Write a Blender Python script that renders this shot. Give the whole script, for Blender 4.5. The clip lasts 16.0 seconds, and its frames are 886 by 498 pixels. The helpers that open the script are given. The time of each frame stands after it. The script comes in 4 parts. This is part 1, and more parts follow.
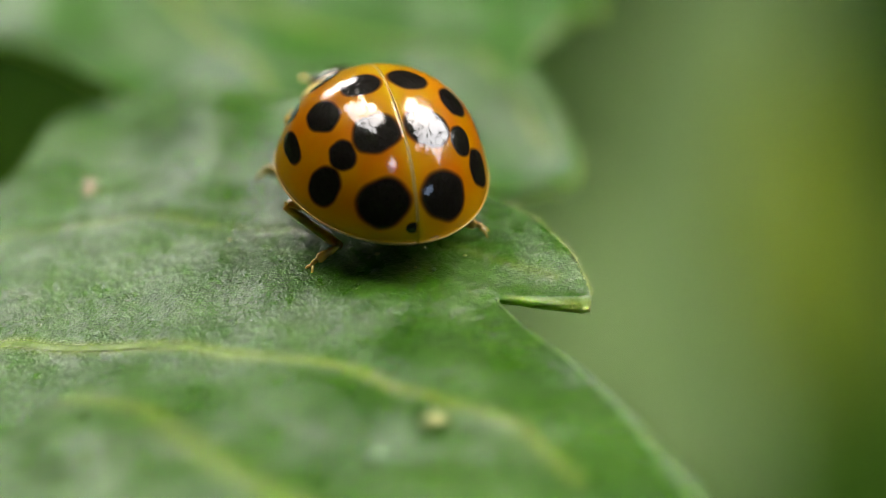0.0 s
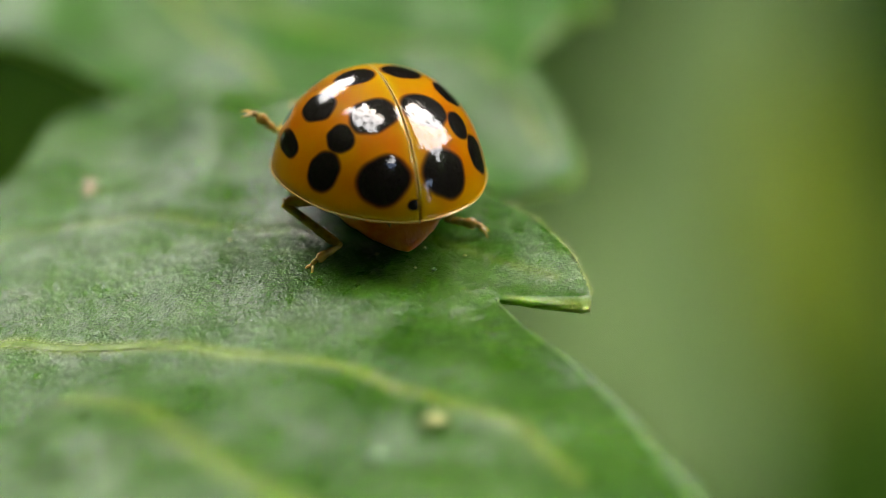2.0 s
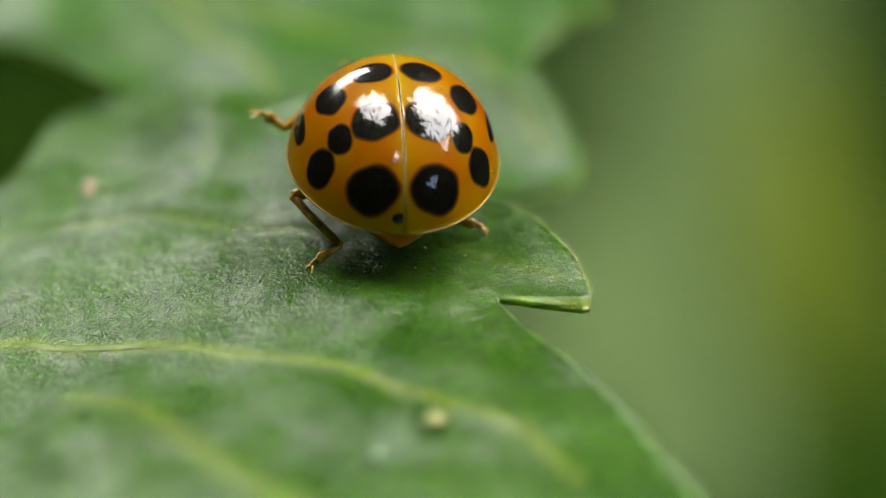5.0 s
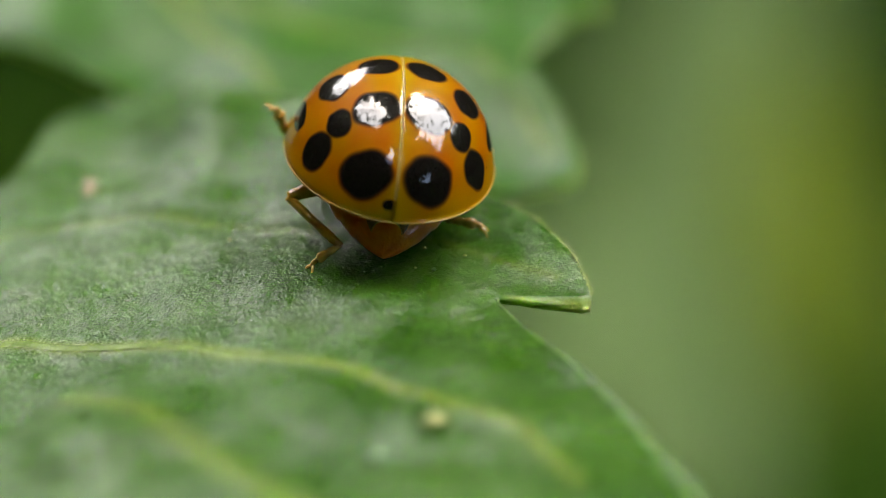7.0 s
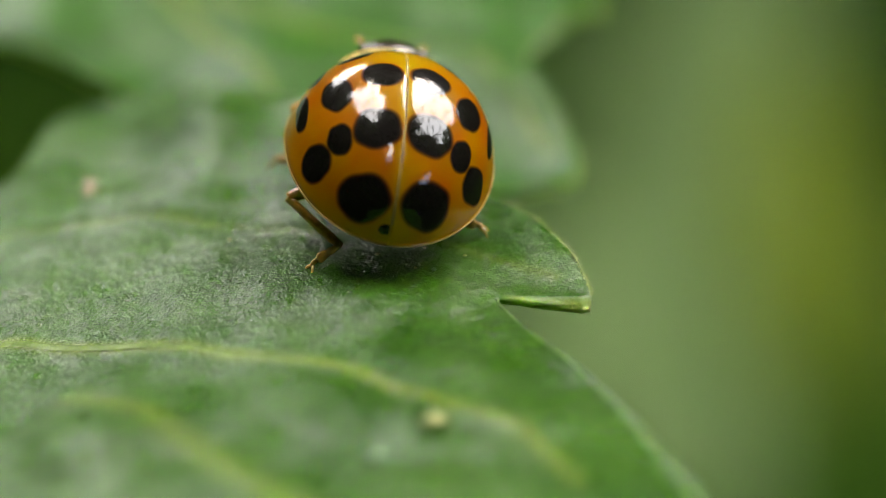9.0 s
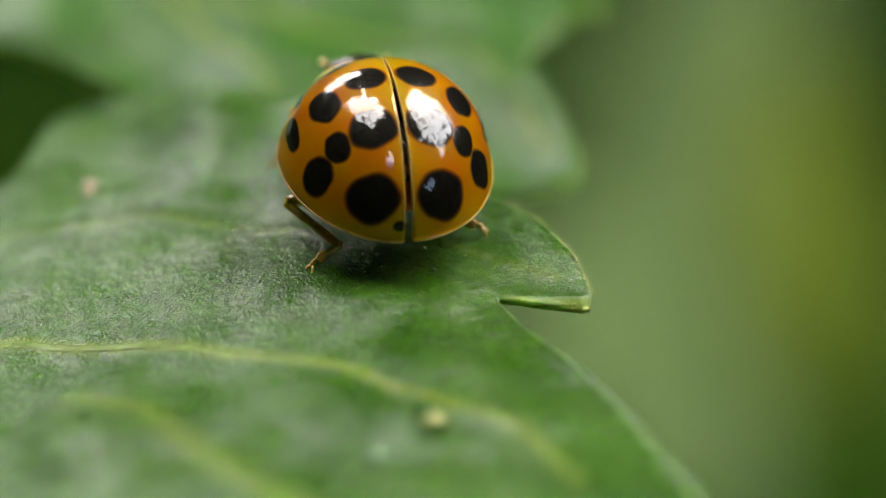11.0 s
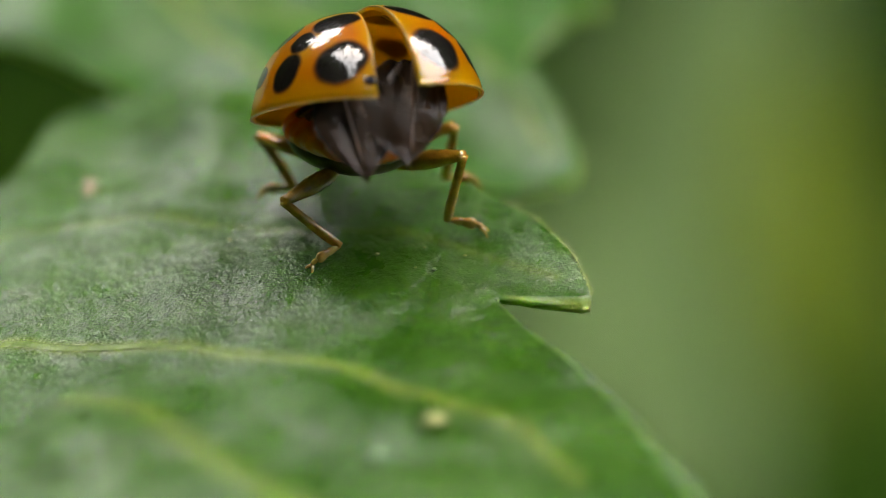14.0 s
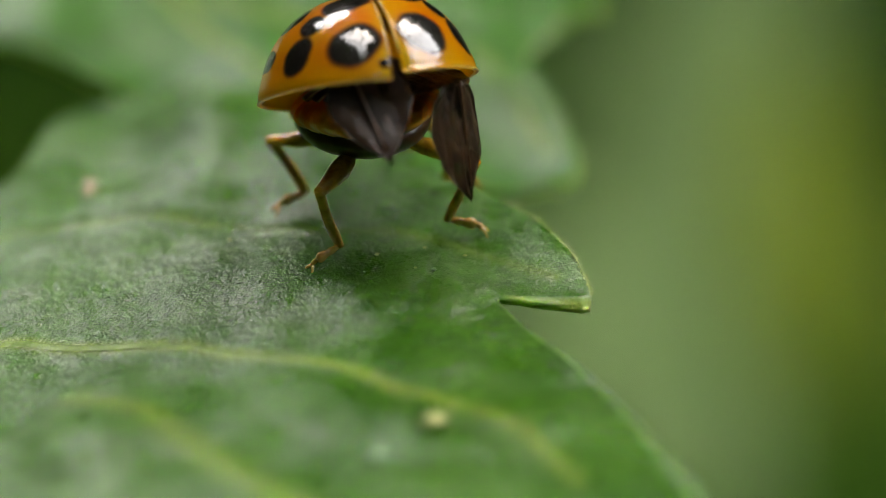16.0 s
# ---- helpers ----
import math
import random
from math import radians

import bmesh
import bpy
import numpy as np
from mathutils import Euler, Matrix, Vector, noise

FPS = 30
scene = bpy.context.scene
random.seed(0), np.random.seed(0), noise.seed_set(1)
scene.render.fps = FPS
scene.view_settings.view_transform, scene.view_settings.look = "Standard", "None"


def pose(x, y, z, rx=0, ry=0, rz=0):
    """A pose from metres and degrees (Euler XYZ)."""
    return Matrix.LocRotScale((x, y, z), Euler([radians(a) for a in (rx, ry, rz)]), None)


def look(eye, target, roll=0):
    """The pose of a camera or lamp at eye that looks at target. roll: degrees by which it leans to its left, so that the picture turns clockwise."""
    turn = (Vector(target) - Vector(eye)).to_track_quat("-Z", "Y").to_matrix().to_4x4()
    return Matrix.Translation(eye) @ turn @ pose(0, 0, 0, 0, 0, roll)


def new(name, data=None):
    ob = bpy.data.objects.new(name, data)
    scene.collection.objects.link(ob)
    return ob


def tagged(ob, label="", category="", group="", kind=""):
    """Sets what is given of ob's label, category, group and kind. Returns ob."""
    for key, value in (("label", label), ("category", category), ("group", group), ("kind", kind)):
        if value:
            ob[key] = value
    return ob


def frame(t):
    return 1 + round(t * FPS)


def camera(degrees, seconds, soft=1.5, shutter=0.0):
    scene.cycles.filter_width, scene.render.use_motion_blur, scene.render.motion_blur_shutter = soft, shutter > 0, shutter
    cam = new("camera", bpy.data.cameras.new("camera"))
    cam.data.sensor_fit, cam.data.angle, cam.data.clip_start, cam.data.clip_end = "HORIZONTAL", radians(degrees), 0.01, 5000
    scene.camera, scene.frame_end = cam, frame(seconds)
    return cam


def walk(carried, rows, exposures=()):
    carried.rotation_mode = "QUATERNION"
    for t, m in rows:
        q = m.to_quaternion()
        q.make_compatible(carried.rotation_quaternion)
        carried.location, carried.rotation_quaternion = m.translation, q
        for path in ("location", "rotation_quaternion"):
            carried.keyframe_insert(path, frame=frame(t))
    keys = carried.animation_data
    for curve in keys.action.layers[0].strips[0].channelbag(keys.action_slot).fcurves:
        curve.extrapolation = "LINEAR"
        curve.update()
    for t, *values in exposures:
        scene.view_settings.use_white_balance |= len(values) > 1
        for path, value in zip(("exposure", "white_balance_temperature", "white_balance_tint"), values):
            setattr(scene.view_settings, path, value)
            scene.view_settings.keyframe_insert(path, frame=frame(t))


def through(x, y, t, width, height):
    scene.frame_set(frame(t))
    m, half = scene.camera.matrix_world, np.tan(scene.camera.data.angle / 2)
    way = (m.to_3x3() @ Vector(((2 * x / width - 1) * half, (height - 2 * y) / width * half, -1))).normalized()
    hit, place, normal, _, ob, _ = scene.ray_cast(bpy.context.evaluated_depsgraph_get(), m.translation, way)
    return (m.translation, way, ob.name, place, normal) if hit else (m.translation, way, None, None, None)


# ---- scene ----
# All shapes are written in millimetres and stored in metres.
MM = 0.001


def mpose(x, y, z, rx=0, ry=0, rz=0):
    return pose(x * MM, y * MM, z * MM, rx, ry, rz)


# camera: a long macro lens on a tripod, 139 mm from the leaf, looking 32 degrees down
EYE = Vector((0, -139 * math.cos(radians(32)), 139 * math.sin(radians(32)))) * MM
cam = camera(10.0, 16.0, soft=0.9, shutter=0.4)
cam.data.dof.use_dof = True
cam.data.dof.focus_distance = 0.1379
cam.data.dof.aperture_fstop = 25.0
walk(cam, [(0.0, look(EYE, (0, 0, 0))), (16.0, look(EYE, (0, 0, 0)))], exposures=[(0.0, 3.24, 6800, 10), (6.5, 3.18, 6800, 10), (11.5, 3.11, 6800, 10), (16.0, 3.08, 6800, 10)])

# ---- light: a bright hazy sky through gaps in an added, unseen foliage shell ----
world = bpy.data.worlds.new("sky")
scene.world = world
world.use_nodes = True
wn, wl = world.node_tree.nodes, world.node_tree.links
sky = wn.new("ShaderNodeTexSky")
sky.sky_type, sky.sun_disc = "NISHITA", False
sky.sun_elevation, sky.sun_rotation = radians(51), radians(5)
sky.air_density, sky.dust_density, sky.ozone_density = 1.0, 6.0, 0.5
wl.new(sky.outputs[0], wn["Background"].inputs[0])
wn["Background"].inputs[1].default_value = 0.15
sun = new("sun", bpy.data.lights.new("sun", "SUN"))
sun.data.energy, sun.data.angle, sun.data.color = 3.0, radians(140), (1.0, 0.97, 0.91)
sun.matrix_world = look((0, 0, 0), Vector((-0.05, -0.62, -0.78)))


# ---- materials ----
def material(name):
    m = bpy.data.materials.new(name)
    m.use_nodes = True
    return m, m.node_tree.nodes, m.node_tree.links, m.node_tree.nodes["Principled BSDF"]


def noise_node(n, l, scale, detail=4.0, rough=0.55, coord="Object"):
    tc = n.new("ShaderNodeTexCoord")
    t = n.new("ShaderNodeTexNoise")
    t.inputs["Scale"].default_value, t.inputs["Detail"].default_value, t.inputs["Roughness"].default_value = scale, detail, rough
    l.new(tc.outputs[coord], t.inputs["Vector"])
    return t


def ramp_node(n, l, source, stops):
    r = n.new("ShaderNodeValToRGB")
    while len(r.color_ramp.elements) < len(stops):
        r.color_ramp.elements.new(0.5)
    for e, (p, c) in zip(r.color_ramp.elements, stops):
        e.position, e.color = p, (*c, 1)
    l.new(source, r.inputs[0])
    return r


def mix_node(n, l, factor, a, b):
    m = n.new("ShaderNodeMix")
    m.data_type = "RGBA"
    for socket, v in ((m.inputs[0], factor), (m.inputs[6], a), (m.inputs[7], b)):
        if isinstance(v, bpy.types.NodeSocket):
            l.new(v, socket)
        else:
            socket.default_value = (*v, 1) if isinstance(v, tuple) else v
    return m.outputs[2]


def attribute_node(n, name):
    a = n.new("ShaderNodeAttribute")
    a.attribute_name = name
    return a.outputs["Fac"]


def bump_node(n, l, heights, target):
    """heights: (socket, strength, distance in metres), chained."""
    last = None
    for socket, strength, distance in heights:
        b = n.new("ShaderNodeBump")
        b.inputs["Strength"].default_value, b.inputs["Distance"].default_value = strength, distance
        l.new(socket, b.inputs["Height"])
        if last:
            l.new(last, b.inputs["Normal"])
        last = b.outputs[0]
    l.new(last, target)


def leaf_material(name, dark, light, vein, rough=0.40, through=0.25, grain=1.0, gloss=0.6):
    m, n, l, p = material(name)
    big = noise_node(n, l, 260, 3)
    fine = noise_node(n, l, 2600, 5)
    base = ramp_node(n, l, big.outputs[0], [(0.3, dark), (0.7, light)]).outputs[0]
    speck = ramp_node(n, l, fine.outputs[0], [(0.35, (0.6, 0.66, 0.55)), (0.65, (1.3, 1.22, 1.3))]).outputs[0]
    mul = n.new("ShaderNodeMix")
    mul.data_type, mul.blend_type = "RGBA", "MULTIPLY"
    mul.inputs[0].default_value = 0.8
    l.new(base, mul.inputs[6])
    l.new(speck, mul.inputs[7])
    colour = mix_node(n, l, attribute_node(n, "vein"), mul.outputs[2], vein)
    colour = mix_node(n, l, attribute_node(n, "rim"), colour, (0.25, 0.36, 0.07))
    l.new(colour, p.inputs["Base Color"])
    rr = n.new("ShaderNodeMapRange")
    rr.inputs[3].default_value, rr.inputs[4].default_value = rough - 0.16, rough + 0.14
    l.new(noise_node(n, l, 700, 4).outputs[0], rr.inputs[0])
    l.new(rr.outputs[0], p.inputs["Roughness"])
    wax = n.new("ShaderNodeMapRange")  # the waxy bloom lies in patches
    wax.inputs[1].default_value, wax.inputs[2].default_value = 0.38, 0.66
    wax.inputs[3].default_value, wax.inputs[4].default_value = gloss * 0.25, gloss * 1.35
    fleck = n.new("ShaderNodeMath")
    fleck.operation = "MULTIPLY_ADD"
    l.new(noise_node(n, l, 10500, 2, 0.6).outputs[0], fleck.inputs[0])
    fleck.inputs[1].default_value = 0.7
    shift = n.new("ShaderNodeMath")
    shift.operation = "SUBTRACT"
    l.new(noise_node(n, l, 330, 5, 0.62).outputs[0], shift.inputs[0])
    shift.inputs[1].default_value = 0.35
    l.new(shift.outputs[0], fleck.inputs[2])
    l.new(fleck.outputs[0], wax.inputs[0])
    l.new(wax.outputs[0], p.inputs["Specular IOR Level"])
    p.inputs["Subsurface Radius"].default_value, p.inputs["Subsurface Scale"].default_value = (0.6, 1.0, 0.2), 0.0006
    deep = n.new("ShaderNodeMath")
    deep.operation, deep.use_clamp = "MULTIPLY_ADD", True
    l.new(attribute_node(n, "vein"), deep.inputs[0])
    deep.inputs[1].default_value, deep.inputs[2].default_value = 0.9, 0.2 if grain == 1.0 else 0.0
    rimmed = n.new("ShaderNodeMath")
    rimmed.operation, rimmed.use_clamp = "ADD", True
    l.new(deep.outputs[0], rimmed.inputs[0])
    l.new(attribute_node(n, "rim"), rimmed.inputs[1])
    l.new(rimmed.outputs[0], p.inputs["Subsurface Weight"])
    cells = n.new("ShaderNodeTexVoronoi")
    cells.inputs["Scale"].default_value = 14000
    tc = n.new("ShaderNodeTexCoord")
    l.new(tc.outputs["Object"], cells.inputs["Vector"])
    wrinkle = noise_node(n, l, 620, 4, 0.6)
    lumps = noise_node(n, l, 4200, 4, 0.65)
    grit = noise_node(n, l, 11000, 2, 0.7)
    bump_node(n, l, [(wrinkle.outputs[0], 0.4 * grain, 0.0006), (lumps.outputs[0], 0.20 * grain, 0.00010), (grit.outputs[0], 0.85 * grain, 0.000022), (cells.outputs[0], 0.7 * grain, 0.000016)], p.inputs["Normal"])
    back = n.new("ShaderNodeBsdfTranslucent")
    l.new(colour, back.inputs[0])
    mixer = n.new("ShaderNodeMixShader")
    more = n.new("ShaderNodeMath")  # veins and the cut edge hold little green and let more light through
    more.operation, more.use_clamp = "MULTIPLY_ADD", True
    l.new(attribute_node(n, "vein"), more.inputs[0])
    more.inputs[1].default_value, more.inputs[2].default_value = 0.1, through
    l.new(more.outputs[0], mixer.inputs[0])
    l.new(p.outputs[0], mixer.inputs[1])
    l.new(back.outputs[0], mixer.inputs[2])
    l.new(mixer.outputs[0], n["Material Output"].inputs[0])
    return m


LEAF = leaf_material("leaf_green", (0.019, 0.075, 0.003), (0.042, 0.124, 0.007), (0.18, 0.26, 0.040), 0.31, gloss=0.56)
LEAF_VEIN = leaf_material("leaf_vein_green", (0.11, 0.20, 0.024), (0.17, 0.27, 0.040), (0.16, 0.27, 0.028), 0.45, 0.3, 0.5)
# paler green that paints in the sheen along the leaf's edge
EDGE_SHEEN = leaf_material("edge_sheen_pale_green", (0.13, 0.23, 0.08), (0.22, 0.33, 0.14), (0.16, 0.27, 0.10), 0.32, 0.3, 0.5, 1.0)
LEAF_PALE = leaf_material("leaf_green_pale", (0.021, 0.082, 0.007), (0.046, 0.145, 0.016), (0.07, 0.15, 0.02), 0.40, 0.25, 0.6, 0.46)
LEAF_LIME = leaf_material("leaf_yellow_green", (0.15, 0.215, 0.012), (0.21, 0.275, 0.018), (0.22, 0.3, 0.03), 0.6, 0.35, 0.5, 0.12)
LEAF_DULL = leaf_material("leaf_grey_green", (0.13, 0.215, 0.074), (0.195, 0.29, 0.106), (0.12, 0.2, 0.06), 0.6, 0.25, 0.5, 0.12)
FOLIAGE = leaf_material("shrub_green", (0.022, 0.058, 0.010), (0.055, 0.115, 0.020), (0.03, 0.07, 0.012), 0.7, 0.25, 0.3, 0.06)


def plain(name, dark, light, rough, scale=2000, coat=0.0, bump=0.2, metal=0.0, sss=0.0, gloss=0.5, deep=0.00003):
    m, n, l, p = material(name)
    t = noise_node(n, l, scale, 4)
    l.new(ramp_node(n, l, t.outputs[0], [(0.3, dark), (0.7, light)]).outputs[0], p.inputs["Base Color"])
    p.inputs["Roughness"].default_value, p.inputs["Metallic"].default_value = rough, metal
    p.inputs["Coat Weight"].default_value, p.inputs["Coat Roughness"].default_value = coat, 0.06
    p.inputs["Specular IOR Level"].default_value = gloss
    if sss:
        p.inputs["Subsurface Weight"].default_value = sss
        p.inputs["Subsurface Radius"].default_value, p.inputs["Subsurface Scale"].default_value = (1.0, 0.5, 0.2), 0.0003
    bump_node(n, l, [(noise_node(n, l, scale * 3, 3).outputs[0], bump, deep)], p.inputs["Normal"])
    return m


def shell_material():
    """Glossy orange wing-case cuticle, yellower towards its margins, with some sheen painted into the yellow along the
    seam; dark spots fade into it at their rims.
    """
    m, n, l, p = material("orange_wing_case")
    t = noise_node(n, l, 900, 3)
    base = ramp_node(n, l, t.outputs[0], [(0.34, (0.36, 0.070, 0.0003)), (0.66, (0.36, 0.165, 0.0005))]).outputs[0]
    base = mix_node(n, l, attribute_node(n, "margin"), base, (0.37, 0.245, 0.002))
    base = mix_node(n, l, attribute_node(n, "inner"), base, (0.70, 0.45, 0.02))
    base = mix_node(n, l, attribute_node(n, "black"), base, (0.007, 0.006, 0.005))
    l.new(base, p.inputs["Base Color"])
    p.inputs["Roughness"].default_value, p.inputs["Specular IOR Level"].default_value = 0.35, 0.05
    p.inputs["Coat Weight"].default_value, p.inputs["Coat Roughness"].default_value, p.inputs["Coat IOR"].default_value = 1.0, 0.03, 1.68
    ripple = noise_node(n, l, 2300, 3)
    bump_node(n, l, [(ripple.outputs[0], 0.08, 0.00010)], p.inputs["Normal"])
    pc = n.new("ShaderNodeBump")
    pc.inputs["Strength"].default_value, pc.inputs["Distance"].default_value = 0.09, 0.0001
    l.new(ripple.outputs[0], pc.inputs["Height"])
    l.new(pc.outputs[0], p.inputs["Coat Normal"])
    glow = n.new("ShaderNodeBsdfTranslucent")  # thin cuticle lets amber light through
    l.new(mix_node(n, l, attribute_node(n, "black"), (0.92, 0.56, 0.02), (0.02, 0.012, 0.006)), glow.inputs[0])
    both = n.new("ShaderNodeMixShader")
    both.inputs[0].default_value = 0.3
    l.new(p.outputs[0], both.inputs[1])
    l.new(glow.outputs[0], both.inputs[2])
    l.new(both.outputs[0], n["Material Output"].inputs[0])
    return m


def wing_material():
    """Smoky membrane with silvery streaks along its folds."""
    m, n, l, p = material("smoky_wing_membrane")
    tc, stretch, streak = n.new("ShaderNodeTexCoord"), n.new("ShaderNodeMapping"), n.new("ShaderNodeTexNoise")
    stretch.inputs["Scale"].default_value = (5200, 420, 900)
    streak.inputs["Scale"].default_value, streak.inputs["Detail"].default_value = 1.0, 4.0
    l.new(tc.outputs["Object"], stretch.inputs["Vector"])
    l.new(stretch.outputs[0], streak.inputs["Vector"])
    l.new(ramp_node(n, l, streak.outputs[0], [(0.36, (0.011, 0.006, 0.003)), (0.58, (0.030, 0.018, 0.010)), (0.76, (0.064, 0.043, 0.026))]).outputs[0], p.inputs["Base Color"])
    p.inputs["Roughness"].default_value, p.inputs["Specular IOR Level"].default_value = 0.30, 0.13
    l.new(ramp_node(n, l, noise_node(n, l, 900, 3).outputs[0], [(0.35, (0.80, 0.80, 0.80)), (0.65, (0.97, 0.97, 0.97))]).outputs[0], p.inputs["Alpha"])
    bump_node(n, l, [(streak.outputs[0], 0.8, 0.00012), (noise_node(n, l, 1500, 3).outputs[0], 0.6, 0.0002)], p.inputs["Normal"])
    return m


SHELL, WING = shell_material(), wing_material()
RIM = plain("pale_translucent_rim", (0.26, 0.17, 0.02), (0.38, 0.26, 0.05), 0.4, 3000, 0.0, 0.2, 0, 0.3, gloss=0.25)
ABDOMEN = plain("orange_red_abdomen", (0.62, 0.085, 0.001), (0.74, 0.28, 0.005), 0.3, 700, 0.6, 0.6, 0, 0.3, deep=0.00015)
TERGITE = plain("dark_brown_tergite", (0.085, 0.036, 0.006), (0.20, 0.095, 0.014), 0.35, 1800, 0.2, 0.6, deep=0.00012)
PALE = plain("pale_yellow_cuticle", (0.30, 0.21, 0.04), (0.42, 0.32, 0.09), 0.5, 2000, 0.0, gloss=0.2)
SCUTUM = plain("yellow_brown_cuticle", (0.09, 0.042, 0.005), (0.34, 0.20, 0.02), 0.3, 1300, 0.4, 0.6, deep=0.0001)
BLACK = plain("black_cuticle", (0.008, 0.006, 0.005), (0.025, 0.018, 0.012), 0.25, 2500, 0.6)
THORAX = plain("dark_brown_cuticle", (0.02, 0.011, 0.005), (0.09, 0.042, 0.014), 0.3, 1500, 0.3, 0.5)
LEG = plain("amber_brown_leg", (0.24, 0.115, 0.006), (0.56, 0.32, 0.026), 0.22, 2200, 0.6, 0.6, 0, 0.35, deep=0.00008)
CLAW = plain("amber_tarsus", (0.26, 0.14, 0.015), (0.60, 0.40, 0.10), 0.25, 3000, 0.6, 0.4, 0, 0.2)
CRUMB = plain("pale_pollen_grain", (0.17, 0.20, 0.05), (0.27, 0.29, 0.10), 0.7, 4000)
CRUMB_BROWN = plain("pale_brown_grain", (0.24, 0.19, 0.12), (0.36, 0.30, 0.22), 0.7, 4000)
CRUMB_PALE = plain("whitish_green_grain", (0.11, 0.20, 0.09), (0.17, 0.27, 0.14), 0.6, 4000)
GROUND = plain("leafy_ground", (0.013, 0.050, 0.004), (0.040, 0.090, 0.008), 0.9, 22, 0, 0.5, 0, 0, 0.05)


# ---- mesh helpers ----
def mesh_of(name, verts, faces, mat, smooth=True, **attributes):
    me = bpy.data.meshes.new(name)
    me.from_pydata((np.asarray(verts, dtype=float) * MM).tolist(), [], [tuple(f) for f in faces])
    me.materials.append(mat)
    if smooth:
        me.polygons.foreach_set("use_smooth", [True] * len(me.polygons))
    for key, values in attributes.items():
        me.attributes.new(key, "FLOAT", "POINT").data.foreach_set("value", np.asarray(values, dtype=np.float32))
    me.update()
    return me


def part(name, me, parent, label=""):
    ob = new(name, me)
    ob.parent = parent
    return tagged(ob, label)


def thing(name, label, category, m=None, me=None, group="", kind=""):
    ob = new(name, me)
    if m is not None:
        ob.matrix_world = m
    return tagged(ob, label, category, group, kind)


def grid_faces(rows, cols, closed=False, start=0):
    """Quads over rows x cols vertices, numbered row by row; closed joins the last column to the first."""
    out = []
    for i in range(rows - 1):
        for j in range(cols if closed else cols - 1):
            k = (j + 1) % cols
            a, b = start + i * cols, start + (i + 1) * cols
            out.append((a + j, a + k, b + k, b + j))
    return out


def spline(points, n, closed=False):
    """n points along a Catmull-Rom curve through the control points."""
    p = np.asarray(points, dtype=float)
    m = len(p)
    at = np.linspace(0, m if closed else m - 1, n, endpoint=not closed)
    out = []
    for u in at:
        i = min(int(u), m - 1 if closed else m - 2)
        f = u - i
        q = [p[(i + k) % m] if closed else p[min(max(i + k, 0), m - 1)] for k in (-1, 0, 1, 2)]
        out.append(0.5 * (2 * q[1] + (q[2] - q[0]) * f + (2 * q[0] - 5 * q[1] + 4 * q[2] - q[3]) * f * f + (3 * q[1] - q[0] - 3 * q[2] + q[3]) * f ** 3))
    return np.array(out)


def tube(path, radii, sides=10, flat=1.0):
    """A closed tapered tube along a path; flat squashes it along its second axis."""
    path = np.asarray(path, dtype=float)
    n = len(path)
    tangent = np.gradient(path, axis=0)
    tangent /= np.linalg.norm(tangent, axis=1)[:, None] + 1e-12
    ref = np.array([0.0, 0.0, 1.0]) if abs(tangent[0][2]) < 0.9 else np.array([1.0, 0.0, 0.0])
    verts = []
    for i in range(n):
        a = np.cross(tangent[i], ref)
        a /= np.linalg.norm(a)
        b = np.cross(a, tangent[i])
        for s in range(sides):
            w = 2 * math.pi * s / sides
            verts.append(path[i] + radii[i] * (a * math.cos(w) + flat * b * math.sin(w)))
    faces = [tuple(reversed(f)) for f in grid_faces(n, sides, True)]
    faces.append(tuple(range(sides)))
    faces.append(tuple((n - 1) * sides + s for s in reversed(range(sides))))
    return np.array(verts), faces


def blob(rx, ry, rz, seg=28, rings=18, wobble=0.0, power=1.0, seed=0.0):
    """A closed rounded body; wobble roughens it."""
    verts = [(0, 0, -rz)]
    for i in range(1, rings):
        v = -math.pi / 2 + math.pi * i / rings
        for j in range(seg):
            u = 2 * math.pi * j / seg
            d = Vector((math.cos(v) * math.cos(u), math.cos(v) * math.sin(u), math.sin(v)))
            k = 1 + wobble * noise.noise(d * 2.3 + Vector((seed, seed * 2, 0)))
            c = abs(math.cos(v)) ** power
            verts.append((rx * k * c * math.cos(u), ry * k * c * math.sin(u), rz * k * math.sin(v)))
    verts.append((0, 0, rz))
    faces = [(0, 1 + (j + 1) % seg, 1 + j) for j in range(seg)]
    faces += grid_faces(rings - 1, seg, True, 1)
    top, base = len(verts) - 1, 1 + (rings - 2) * seg
    faces += [(top, base + j, base + (j + 1) % seg) for j in range(seg)]
    return np.array(verts), faces


# ---- leaves ----
def line_distance(xy, line):
    best = np.full(len(xy), 1e9)
    for a, b in zip(line[:-1], line[1:]):
        d = b - a
        t = np.clip(((xy - a) @ d) / (d @ d + 1e-12), 0, 1)
        best = np.minimum(best, np.linalg.norm(xy - a - t[:, None] * d, axis=1))
    return best


